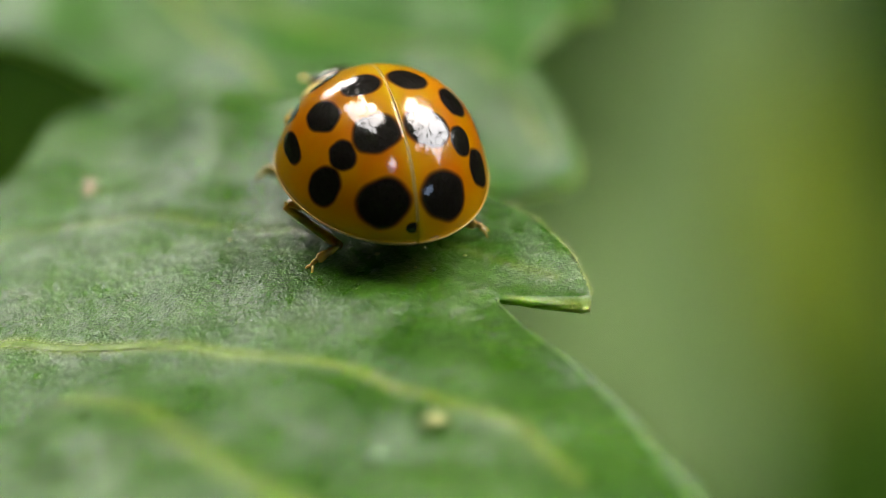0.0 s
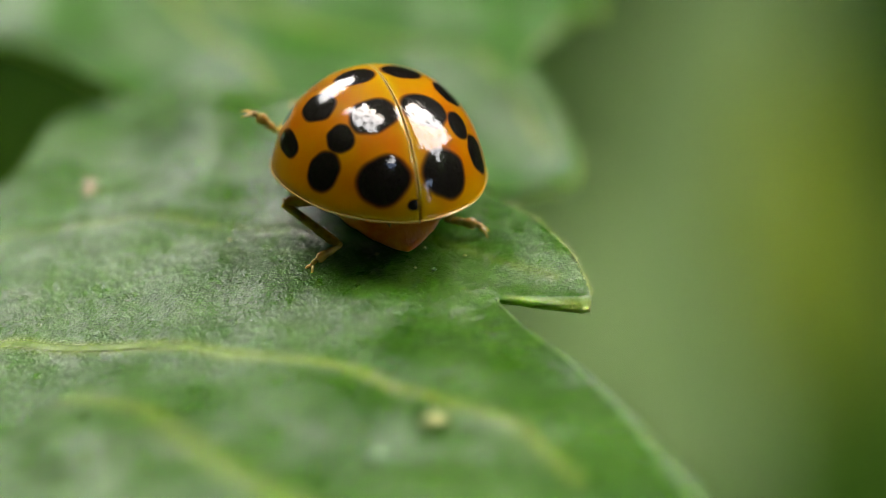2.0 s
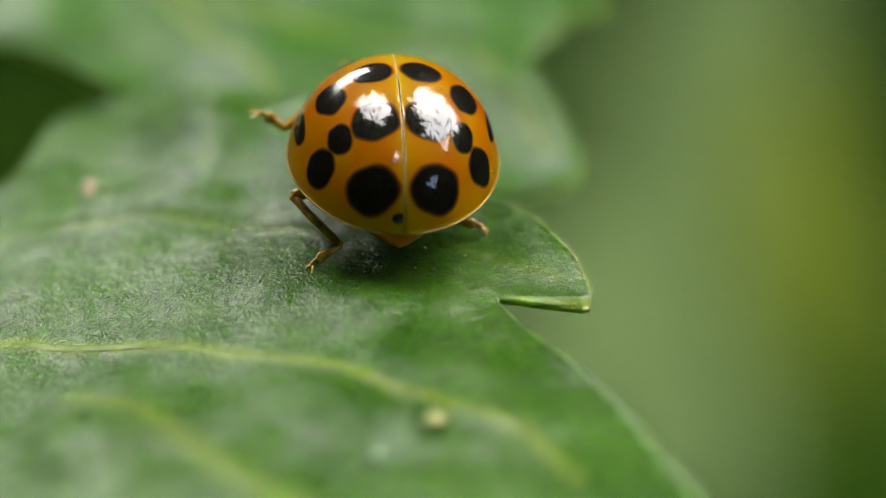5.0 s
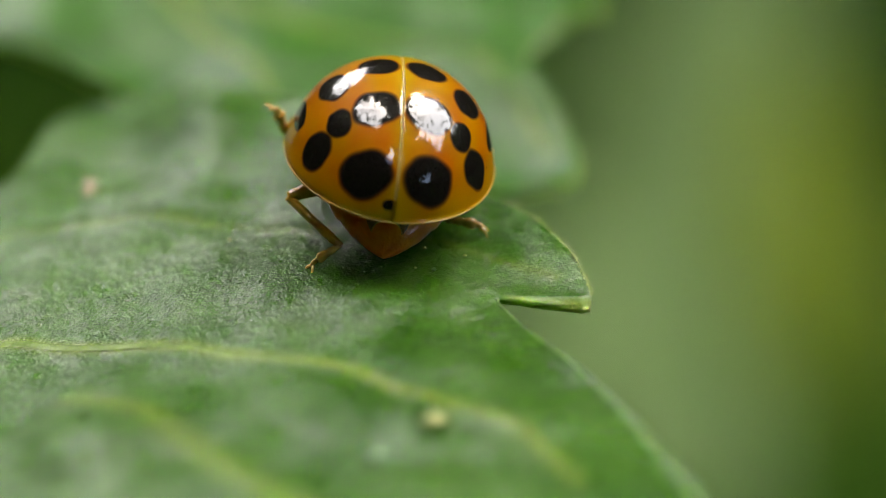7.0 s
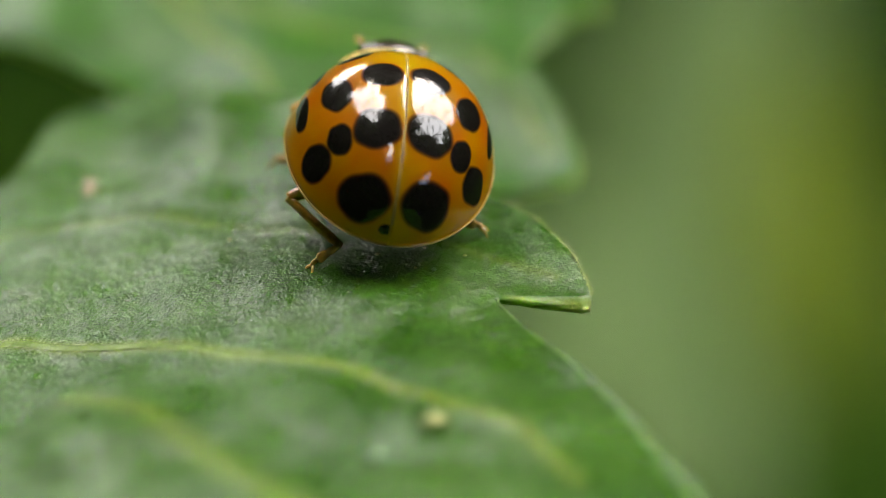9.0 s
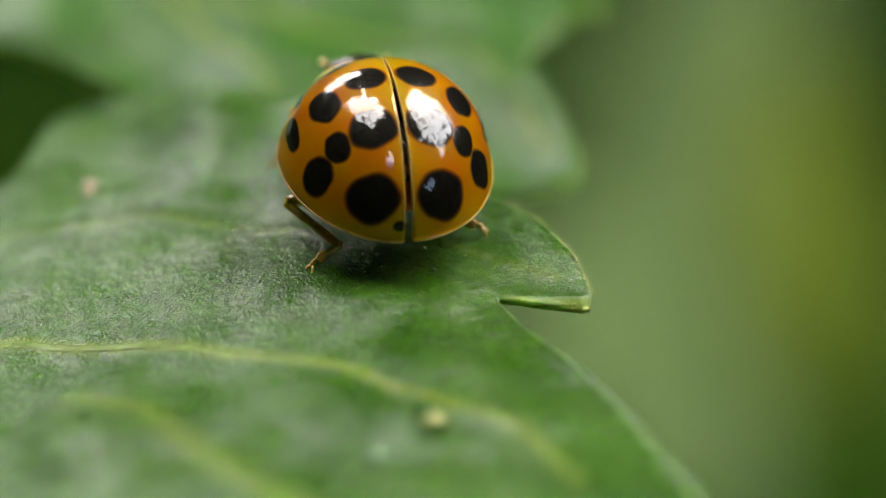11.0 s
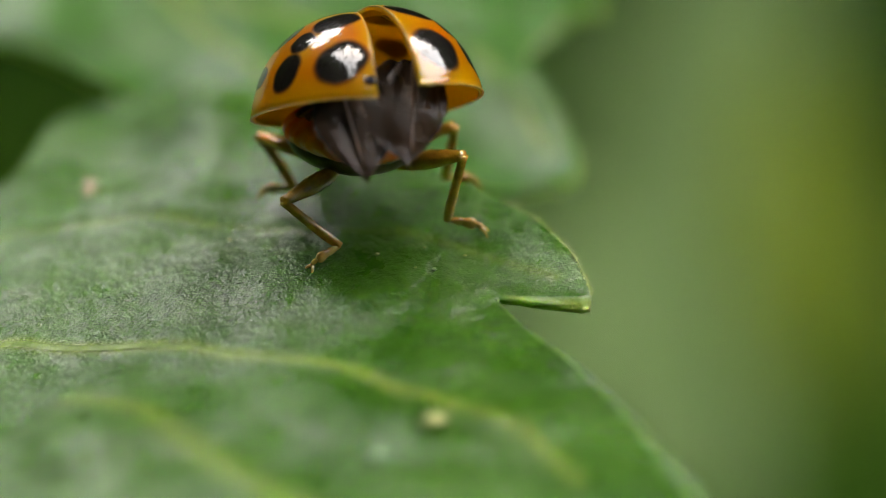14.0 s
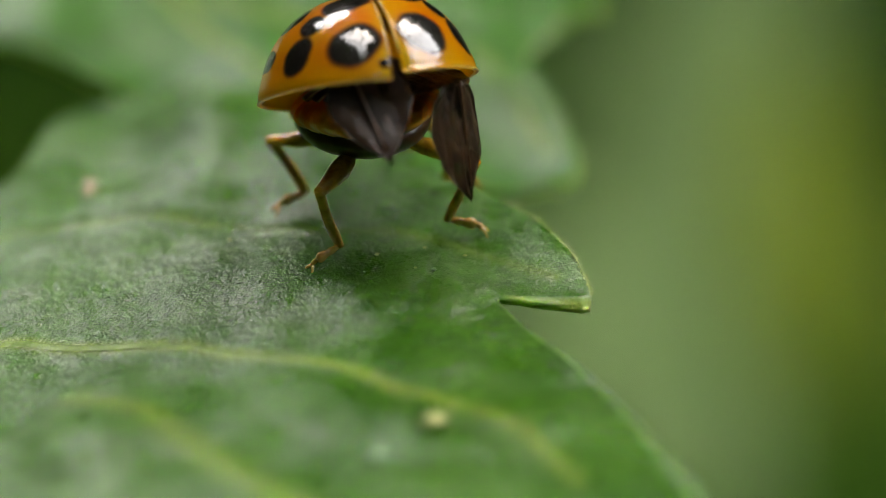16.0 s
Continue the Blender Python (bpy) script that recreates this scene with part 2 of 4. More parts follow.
def leaf_mesh(name, outline, centre, veins, relief, mat, thick, around=640, rings=150, curl=()):
    """A leaf blade with an upper and a lower face and a rounded edge. outline: control points around the centre;
    veins: (curve, width, paleness); relief(x, y): height of the blade; curl: a stretch of the edge that rolls down."""
    fine = spline(outline, 4000, True)
    step = np.linalg.norm(np.roll(fine, -1, axis=0) - fine, axis=1)
    along_edge = np.concatenate([[0], np.cumsum(step / step.sum() + 0.7 / 4000)])
    pick = np.searchsorted(along_edge, np.linspace(0, along_edge[-1], around, endpoint=False))
    edge = fine[np.minimum(pick, 3999)]
    if np.sum(edge[:, 0] * np.roll(edge[:, 1], -1) - edge[:, 1] * np.roll(edge[:, 0], -1)) > 0:
        edge = edge[::-1]
    c = np.asarray(centre, dtype=float)
    rr = np.linspace(0, 1, rings) ** 0.85
    xy = (c + rr[:, None, None] * (edge - c)[None]).reshape(-1, 2)
    vein = np.zeros(len(xy))
    dip = np.zeros(len(xy))
    for line, width, strong in veins:
        d = line_distance(xy, line)
        vein = np.maximum(vein, strong * np.exp(-(d / width) ** 2))
        dip += 0.03 * np.exp(-(d / (width * 1.4)) ** 2) - 0.07 * np.exp(-(d / (width * 6)) ** 2)
    rim = np.repeat(rr, around)
    z = np.array([relief(x, y) for x, y in xy]) + dip
    z -= thick * 0.3 * np.clip((rim - 0.975) / 0.025, 0, 1) ** 2
    if curl:
        line, inward = np.asarray(curl, dtype=float), (xy[:, 0] > 0.5) & (xy[:, 1] < -1.2) & (xy[:, 1] > -4.0)
        near = np.where(inward, line_distance(xy, line), 9.0)
        ramp = np.clip((xy[:, 0] - line[0][0]) / (line[-1][0] - line[0][0]), 0, 1.1)
        roll = np.clip(1 - near / 0.24, 0, 1)
        z -= (0.02 + 0.22 * ramp ** 1.5) * roll ** 1.3 * (near < 9)
        bright = np.clip(1.6 * roll, 0, 1) * np.clip(4 * ramp, 0, 1)
    top = np.column_stack([xy, z])
    low = np.column_stack([xy, z - thick * np.clip((1.0 - rim) / 0.02, 0.85, 1.0)])
    n = rings * around
    faces = grid_faces(rings, around, True)
    faces += [tuple(reversed([v + n for v in f])) for f in grid_faces(rings, around, True)]
    a = (rings - 1) * around
    faces += [(a + j, a + (j + 1) % around, a + n + (j + 1) % around, a + n + j) for j in range(around)]
    v = vein
    ring = np.clip((rim - 0.988) / 0.012, 0, 1) ** 2
    if curl:
        ring = np.maximum(ring * 0.4, bright)
    return mesh_of(name, np.vstack([top, low]), faces, mat, True, vein=np.concatenate([v, v]), rim=np.concatenate([ring, ring]))


def vein_mesh(line, width, relief, mat):
    """A low rounded ridge along a vein, tapering to its end."""
    path = np.array([(x, y, -0.064) for x, y in line])
    taper = np.linspace(1.0, 0.45, len(path)) * width
    v, f = tube(path, taper, 14, 0.18)
    v[:, 2] += [relief(x, y) for x, y in v[:, :2]]
    return mesh_of("vein", v, f, mat)


def ripple(x, y, seed, size, height):
    return height * noise.noise(Vector((x / size, y / size, seed)))


def eased_bend(d):
    """d past zero, flat before it, with a soft bend between."""
    return 0.6 * math.log1p(math.exp(min(d / 0.6, 40.0))) if d < 24 else d


# the leaf on which the beetle stands: level at its feet, bowed down along its near edge
def swell(x, y, at, size, height):
    """A soft bulge of the blade between its veins."""
    return height * math.exp(-((x - at[0]) ** 2 + (y - at[1]) ** 2) / (2 * size * size))


# bulges of the blade: middle, size and height in millimetres
SWELLS = [((-9.2, -9.4), 1.5, 0.95), ((-6.6, 8.0), 1.1, 0.55), ((-3.0, -11.4), 1.3, -0.30), ((-6.3, -6.3), 1.0, -0.22), ((-1.9, -2.9), 0.8, 0.22), ((0.4, -5.9), 0.9, 0.22),
          ((3.2, -0.8), 0.6, 0.24), ((2.4, -9.6), 1.1, 0.25), ((-10.6, -1.0), 1.5, 0.25), ((-5.2, -1.2), 1.2, 0.16), ((-12.0, -6.4), 1.0, -0.35)]


def front_relief(x, y):
    z = ripple(x, y, 1.7, 4.5, 0.22) + ripple(x, y, 5.2, 1.6, 0.11) + ripple(x, y, 9.1, 0.7, 0.02)
    d = math.hypot(x + 1.5, y - 1.0)
    z *= min(1.0, max(0.15, (d - 2.0) / 3.0))
    z += sum(swell(x, y, *s) for s in SWELLS)
    fall = min(max((-3.0 - x) / 4.0, 0.0), 1.0)  # past the faint vein the blade falls away
    z -= 0.20 * fall * eased_bend(y - 3.4 + 0.15 * (x + 8.0)) * (1 - 0.5 * math.exp(-((x + 7.0) / 1.6) ** 2))
    return z - 0.2 * eased_bend(-4.0 - x) + 0.13 * eased_bend(-4.5 - y)


FRONT_OUTLINE = [(1.2, 3.1), (2.3, 2.0), (3.1, 0.6), (3.65, -0.8), (3.98, -2.0), (3.98, -2.62), (3.75, -2.75), (2.7, -2.60), (1.75, -2.42), (1.52, -2.62),
                 (2.15, -3.9), (3.4, -6.05), (4.35, -7.9), (5.4, -10.8), (6.4, -13.8), (6.8, -17.2), (5.8, -24.0), (1.4, -30.2), (-7.2, -31.0),
                 (-17.4, -21.1), (-26.0, -3.4), (-20.0, 3.0), (-15.6, 5.0), (-14.0, 5.6), (-12.9, 7.2), (-12.1, 9.8), (-11.5, 12.2), (-9.7, 13.3), (-7.5, 12.2), (-4.3, 9.2), (-1.35, 5.8), (0.25, 4.1)]
FRONT_VEINS = [(spline([(-15.2, -2.2), (-12.1, -2.4), (-10.2, -3.0), (-7.4, -3.7), (-5.0, -4.9), (-2.75, -5.9), (-1.25, -7.3), (0.25, -8.4), (2.0, -10.2), (3.4, -12.7)], 60), 0.25, 0.8),
               (spline([(-9.8, -6.25), (-8.4, -7.3), (-7.1, -9.05), (-5.5, -11.2), (-3.75, -13.6), (-2.6, -15.7)], 44), 0.46, 0.55),
               (spline([(-15.8, 3.8), (-14.1, 3.9), (-12.5, 3.6), (-10.1, 3.3), (-8.15, 3.15), (-6.0, 2.0), (-3.7, 1.2), (-1.0, 0.9), (1.5, -0.5), (3.0, -1.5)], 60), 0.22, 0.30)]


def front_leaf():
    ob = thing("leaf", "glossy dark green toothed leaf with pale veins, under the ladybird", "leaf",
               me=leaf_mesh("leaf", FRONT_OUTLINE, (-4.4, 1.2), FRONT_VEINS, front_relief, LEAF, 0.16, 1300, 190, FRONT_OUTLINE[9:4:-1]))
    for line, width, strong in FRONT_VEINS[:1]:
        part("vein", vein_mesh(line, width * 0.7, front_relief, LEAF_VEIN), ob, "pale yellow-green raised vein")
    fine = spline(FRONT_OUTLINE, 50 * len(FRONT_OUTLINE), True)
    # added pale cord that stands in for the bright sheen on the near edge
    cord = [(x, y, front_relief(x, y) - 0.04) for x, y in fine[440:850]]
    v, f = tube(cord, [0.02 + 0.14 * min(1.0, k / 240) for k in range(len(cord))], 10, 0.9)
    part("leaf_edge_sheen", mesh_of("leaf_edge_sheen", v, f, EDGE_SHEEN, True, vein=[1.0] * len(v)), ob, "pale glossy cord added for the sheen along the leaf edge")
    rng = random.Random(3)
    edge = spline(FRONT_OUTLINE, 25 * len(FRONT_OUTLINE), True)[10:112]
    verts, faces = [], []
    for x, y in edge:  # short pale hairs along the tooth's margin
        for _ in range(2):
            a, h = rng.uniform(-0.6, 0.9), rng.uniform(0.05, 0.13)
            px, py = x + rng.uniform(-0.10, 0.02), y + rng.uniform(-0.06, 0.06)
            z, k = front_relief(px, py) - 0.10, len(verts)
            verts += [(px - 0.012, py, z), (px + 0.012, py, z), (px, py + 0.012, z), (px + h * math.cos(a), py + h * math.sin(a), z + 0.10 + h * 0.6)]
            faces += [(k, k + 1, k + 3), (k + 1, k + 2, k + 3), (k + 2, k, k + 3)]
    tagged(part("leaf_hair", mesh_of("leaf_hair", verts, faces, LEAF_VEIN, True, vein=[0.5] * len(verts)), ob, "fine pale hairs on the leaf edge"), kind="stuff")
    return ob


def back_relief(x, y):
    tip = math.exp(-((x - 1.8) ** 2 + (y - 17.5) ** 2) / 14)  # the lobe's tip turns up to the sky
    return ripple(x, y, 3.3, 5.0, 1.1) + ripple(x, y, 7.7, 2.2, 0.26) + (0.36 * (y - 17.0) + 0.14 * (x - 1.8)) * tip


BACK_OUTLINE = [(5.1, 27.0), (3.9, 22.9), (2.7, 20.7), (3.1, 19.3), (3.7, 17.6), (4.2, 14.8), (3.8, 13.5), (2.5, 13.5), (1.3, 14.2), (-0.4, 14.5), (-3.2, 15.5),
                (-6.7, 17.6), (-9.6, 19.6), (-12.1, 21.2), (-14.0, 22.4), (-17.6, 23.8), (-25.0, 29.0), (-22.9, 38.6), (-7.7, 45.4), (2.2, 38.6)]


def back_leaf():
    veins = [(spline([(-20, 34), (-12, 27), (-5, 23.2), (0.5, 21.0), (3.4, 16.0)], 40), 0.45, 0.8), (spline([(-14, 29), (-4, 30), (4, 27)], 24), 0.35, 0.8),
             (spline([(-10, 26), (-6, 20), (-5, 16.5)], 24), 0.3, 0.8)]
    ob = thing("leaf", "pale glossy green lobed leaf below and behind the ladybird's leaf", "leaf", Matrix.Translation(EYE * 0.03) @ Matrix.Scale(0.97, 4) @ mpose(0, 0, -6),
               leaf_mesh("leaf", BACK_OUTLINE, (-3.3, 22.9), veins, back_relief, LEAF_PALE, 0.35, 320, 70))
    for line, width, strong in veins:
        part("vein", vein_mesh(line, width * 0.7, back_relief, LEAF_VEIN), ob, "pale green vein")
    return ob


def far_leaf(label, mat, length, width, m, seed):
    """A pointed oval leaf with a midrib, bowed along its length."""
    def relief(x, y):
        return ripple(x, y, seed, length * 0.3, length * 0.05) - 0.25 * width * (x / width) ** 2 - 0.1 * length * (y / length) ** 2
    half = [(0.5 * width * math.sin(math.pi * u) ** 0.8 * (1.15 - 0.4 * u), length * (u - 0.5)) for u in (0.1, 0.25, 0.45, 0.65, 0.85)]
    outline = [(0, -length / 2), *half, (0, length / 2), *[(-x, y) for x, y in reversed(half)]]
    line = spline([(0, -length / 2), (0, 0), (0, length * 0.48)], 20)
    ob = thing("background_leaf", label, "leaf", m, leaf_mesh("background_leaf", outline, (0, 0), [(line, width * 0.03, 0.8)], relief, mat, 0.4, 96, 26), "leaves in the background")
    part("vein", vein_mesh(line, width * 0.03, relief, LEAF_VEIN), ob, "pale midrib")
    return ob


def seen(u, v, depth):
    """Metres: the place at that depth before the lens, u and v from -1 to 1 across and up the picture."""
    h = math.tan(radians(5))
    a = radians(32)
    ahead, upward = Vector((0, math.cos(a), -math.sin(a))), Vector((0, math.sin(a), math.cos(a)))
    return EYE + (ahead + Vector((1, 0, 0)) * (u * h) + upward * (v * h)) * (depth * MM)


def ground_sheet():
    rings = [0.0, 0.1, 0.2, 0.3, 0.45, 0.7, 1.2, 3, 10, 60, 400]
    verts = []
    for r in rings:
        for j in range(48):
            w = 2 * math.pi * j / 48
            x, y = r * math.cos(w), r * math.sin(w)
            verts.append((x * 1000, y * 1000, -260 + 12 * noise.noise(Vector((x * 9, y * 9, 0)))))
    thing("ground", "dark green leafy ground, out of focus", "ground", None, mesh_of("ground", verts, grid_faces(len(rings), 48, True), GROUND), kind="structure")


def gap(az, el):
    """Below zero where the sky shows through the unseen foliage; the gaps are placed for the highlights. Degrees from
    straight ahead and above the horizon.
    """
    best = 9.0
    for a, e, wide, tall in ((-45, 65, 34, 14), (59, 44, 29, 19), (-26, 25, 12, 8), (126, 22, 8, 6), (176, 60, 12, 9)):
        d = (az - a + 180) % 360 - 180
        best = min(best, math.hypot(d * math.cos(radians(el)) / (wide * math.cos(radians(e))), (el - e) / tall))
    return best - 1 + 0.4 * noise.noise(Vector((az / 14, el / 11, 2.5)))


def unseen_foliage():
    """Unseen shrubs around and overhead, added to shape the light: thousands of small bent leaves in a loose shell,
    thinning out at the gaps.
    """
    rng = random.Random(7)
    verts, faces = [], []
    while len(faces) < 4 * 14000:
        outer = len(faces) >= 4 * 9000  # the last ones cover the outside of the backing sheet
        az, s = rng.uniform(-180, 180), rng.uniform(-0.24, 1.0)
        el = math.degrees(math.asin(s))
        clear = gap(az, el)
        if clear < 0.12 + 0.22 * rng.random() ** 2 * rng.choice((-1, 1)) and (outer or rng.random() > 0.2):
            continue
        r = rng.uniform(1060, 1190) if outer else rng.uniform(620, 980)
        c, sn = math.cos(radians(el)), math.sin(radians(el))
        p = Vector((r * c * math.sin(radians(az)), r * c * math.cos(radians(az)), max(r * sn, -250)))
        turn = Euler((rng.gauss(0, 0.8), rng.gauss(0, 0.8), rng.uniform(0, 6.3))).to_matrix()
        if el < 55:
            turn = Euler((rng.uniform(0, 6.3), rng.uniform(0, 6.3), rng.uniform(0, 6.3))).to_matrix()
        small = 0.45 if clear < 0 else 1.0
        long, wide = small * rng.uniform(35, 75), small * rng.uniform(16, 34)
        k = len(verts)
        for q in ((0, -long, 0), (wide, -long * 0.2, 6), (0, -long * 0.1, -4), (-wide, -long * 0.2, 6), (0, long, -8), (wide * 0.6, long * 0.5, 3), (-wide * 0.6, long * 0.5, 3)):
            verts.append(tuple(p + turn @ Vector(q)))
        faces += [(k, k + 1, k + 2), (k, k + 2, k + 3), (k + 2, k + 1, k + 5, k + 4), (k + 2, k + 4, k + 6, k + 3)]
    rows, cols, start = 34, 90, len(verts)  # an added sheet behind the leaves that blocks the sky between the gaps
    spots = []
    for i in range(rows):
        for j in range(cols):
            el, az = -9 + 99 * i / (rows - 1), 360 * j / cols
            r = 1050 + 60 * noise.noise(Vector((math.sin(radians(az)) * 3, math.cos(radians(az)) * 3, el * 0.1)))
            verts.append((r * math.cos(radians(el)) * math.sin(radians(az)), r * math.cos(radians(el)) * math.cos(radians(az)), r * math.sin(radians(el))))
            spots.append(gap(az, el))
    for f in grid_faces(rows, cols, True):
        if min(spots[v] for v in f) > 0.15:
            faces.append(tuple(v + start for v in f))
    thing("foliage", "unseen green shrub foliage around and overhead, added to shape the sky's light", "foliage", None, mesh_of("foliage", verts, faces, FOLIAGE, True, vein=[0.0] * len(verts)), kind="stuff")


ground_sheet()
unseen_foliage()
leaf_top = front_leaf()
back_leaf()
for text, mat, length, width, at, turn, seed in (
        ("long yellow-green upright leaf, far out of focus", LEAF_LIME, 27, 9.0, seen(0.82, 0.08, 335), pose(0, 0, 0, 34, 4, 7), 1.0),
        ("dull grey-green leaf, far out of focus", LEAF_DULL, 29, 18.5, seen(0.42, -0.26, 350), pose(0, 0, 0, 26, 0, 28), 2.0),
        ("broad mid green leaf, far out of focus", LEAF_DULL, 38, 18.5, seen(0.60, 0.36, 380), pose(0, 0, 0, 30, 0, -12), 3.0),
        ("mid green leaf, far out of focus", LEAF_DULL, 19, 9.5, seen(0.58, -0.36, 370), pose(0, 0, 0, 30, 0, 12), 4.0)):
    far_leaf(text, mat, length, width, Matrix.Translation(at) @ turn, seed)


# ---- the ladybird ----
HALF, REAR, FORE, TALL, POW = 2.85, 3.71, 2.76, 2.76, 1.98
HINGE = (0.9, 1.9, 1.2)


def shell_height(x, y):
    r = (abs(x / HALF) ** POW + abs(y / (REAR if y < 0 else FORE)) ** POW) ** (1 / POW)
    return TALL * max(1 - r ** 2.1, 0) ** 0.52


def on_shell(p):
    """The point of the closed wing cases' surface in the direction of p from the middle of their rim, and its normal."""
    def level(q):
        r = (abs(q[0] / HALF) ** POW + abs(q[1] / (REAR if q[1] < 0 else FORE)) ** POW) ** (1 / POW)
        return r ** 2.1 + max(q[2] / TALL, 0) ** (1 / 0.52) - 1
    lo, hi = 0.2, 3.0
    for _ in range(40):
        mid = 0.5 * (lo + hi)
        lo, hi = (mid, hi) if level(mid * p) < 0 else (lo, mid)
    q = lo * p
    g = np.array([level(q + d) - level(q - d) for d in np.eye(3) * 1e-4])
    return q, g / (np.linalg.norm(g) + 1e-12)


def elytron_mesh(side):
    """One domed wing case, closed below by its inner face, with a shallow groove along the seam."""
    turn, rings = 90, 44
    rr = 1 - (1 - np.linspace(0, 1, rings)) ** 1.6
    outer, inner, margin = [], [], []
    for r in rr:
        for j in range(turn):
            w = -math.pi / 2 + math.pi * j / (turn - 1)
            x = HALF * r * max(math.cos(w), 0) ** (2 / POW)
            y = math.copysign(abs(math.sin(w)) ** (2 / POW), w) * (REAR if w < 0 else FORE) * r
            z = TALL * max(1 - r ** 2.1, 0) ** 0.52
            groove = math.exp(-(x / 0.07) ** 2)
            flare = 1 + 0.022 * max(0, (r - 0.96) / 0.04) ** 2
            outer.append((side * (x * flare + 0.006), y * flare, z - 0.012 * groove - 0.015 * max(0, (r - 0.96) / 0.04)))
            k = 1 - 0.045 * (1 - 0.7 * max(0, (r - 0.9) / 0.1))
            inner.append((side * (x * k + 0.006), y * k, max(z - 0.14, -0.02) * 1.0 if r < 0.999 else -0.03))
            ahead = min(max((y + 2.6) / 3.2, 0), 1) * math.exp(-(x / 1.5) ** 2)
            # the seam term holds the pale seam edge and a painted streak of sheen
            margin.append(min(1.0, 0.5 * math.exp(-(1 - r) / 0.04) + 0.5 * math.exp(-(x / 0.22) ** 2) + 0.85 * ahead))
    n = len(outer)
    quads = grid_faces(rings, turn)
    faces = [f if side < 0 else tuple(reversed(f)) for f in quads]
    faces += [tuple(v + n for v in (reversed(f) if side < 0 else f)) for f in quads]
    rim = [(rings - 1) * turn + j for j in range(turn)]
    seam = [i * turn for i in range(rings - 1, -1, -1)] + [i * turn + turn - 1 for i in range(rings)]
    for loop in (rim, seam):
        for a, b in zip(loop[:-1], loop[1:]):
            if a != b:
                faces.append((a, b, b + n, a + n))
    return mesh_of("elytron", outer + inner, faces, SHELL, True, margin=margin + margin, black=[0.0] * (2 * n), inner=[0.0] * n + [1.0] * n)


# spots of one wing case: middle, half length and breadth, turn, in millimetres and degrees
SPOTS = [(0.87, -3.23, 0.80, 0.74, 10), (2.19, -1.99, 0.62, 0.56, 20), (1.67, -1.83, 0.42, 0.50, 0), (0.73, -1.78, 0.72, 0.66, 0), (1.85, -0.39, 0.50, 0.66, -20),
         (2.63, -0.18, 0.34, 0.70, 0), (0.69, 0.09, 0.60, 0.52, 0), (0.15, -3.65, 0.20, 0.15, 0), (1.35, 1.35, 0.55, 0.36, -15), (2.25, 1.05, 0.34, 0.50, 0), (0.28, 1.75, 0.30, 0.34, 0)]


def spot_mesh(side, x, y, rx, ry, turn, seed):
    """A thin dark patch of cuticle that follows the dome, with an uneven outline; its rim blends into the orange."""
    c, nrm = on_shell(np.array([x, y, max(shell_height(x, y), 0.02)]))
    a = np.cross([0.0, 1.0, 0.0], nrm)
    a /= np.linalg.norm(a)
    b = np.cross(nrm, a)
    steps = ((0, 1), (0.3, 1), (0.6, 1), (0.8, 1), (0.9, 0.96), (0.98, 0.6), (1.06, 0))
    rings, around = len(steps), 44
    verts, black = [], []
    for r, dark in steps:
        for j in range(around):
            w = 2 * math.pi * j / around
            k = 1 + 0.13 * noise.noise(Vector((math.cos(w) * 1.4, math.sin(w) * 1.4, seed * 3.1)))
            u, v = rx * k * math.cos(w) * r, ry * k * math.sin(w) * r
            ct, st = math.cos(radians(turn)), math.sin(radians(turn))
            u, v = u * ct - v * st, u * st + v * ct
            p = c + a * u + b * v
            p[0] = max(p[0], 0.04)
            p[2] = max(p[2], 0.03)
            q, nq = on_shell(p)
            q = q + nq * (0.016 - 0.010 * r) - np.array([0, 0, 0.012 * math.exp(-(q[0] / 0.07) ** 2)])
            at = (abs(q[0] / HALF) ** POW + abs(q[1] / (REAR if q[1] < 0 else FORE)) ** POW) ** (1 / POW)
            flare = 1 + 0.022 * min(max(0, (at - 0.96) / 0.04), 1) ** 2
            verts.append((side * q[0] * flare, q[1] * flare, q[2]))
            black.append(dark)
    quads = grid_faces(rings, around, True)
    faces = [f if side > 0 else tuple(reversed(f)) for f in quads]
    n = len(verts)
    for x, y, z in list(verts):  # the same patch as it shows on the inner face
        k = 0.915
        verts.append((x * k, y * k, z * k - 0.03))
    faces += [tuple(v + n for v in reversed(f)) for f in faces]
    black = black + [0.6 * v for v in black]
    return mesh_of("spot", verts, faces, SHELL, True, black=black, margin=[0.0] * len(verts), inner=[0.0] * n + [1.0] * n)


def rim_mesh(side):
    pts = []
    for j in range(60):
        w = radians(-90 + 150 * j / 59)
        pts.append((side * (HALF * 1.022 * max(math.cos(w), 0) ** (2 / POW) + 0.02), math.copysign(abs(math.sin(w)) ** (2 / POW), w) * (REAR if w < 0 else FORE) * 1.022, -0.02))
    v, f = tube(pts, [0.026] * 60, 8)
    seam = [(side * 0.030, y, shell_height(0.0, y) - 0.035) for y in np.linspace(-REAR * 0.995, FORE * 0.9, 60)]
    sv, sf = tube(seam, [0.030] * 60, 8)
    return mesh_of("margin", np.vstack([v, sv]), f + [tuple(k + len(v) for k in q) for q in sf], RIM)


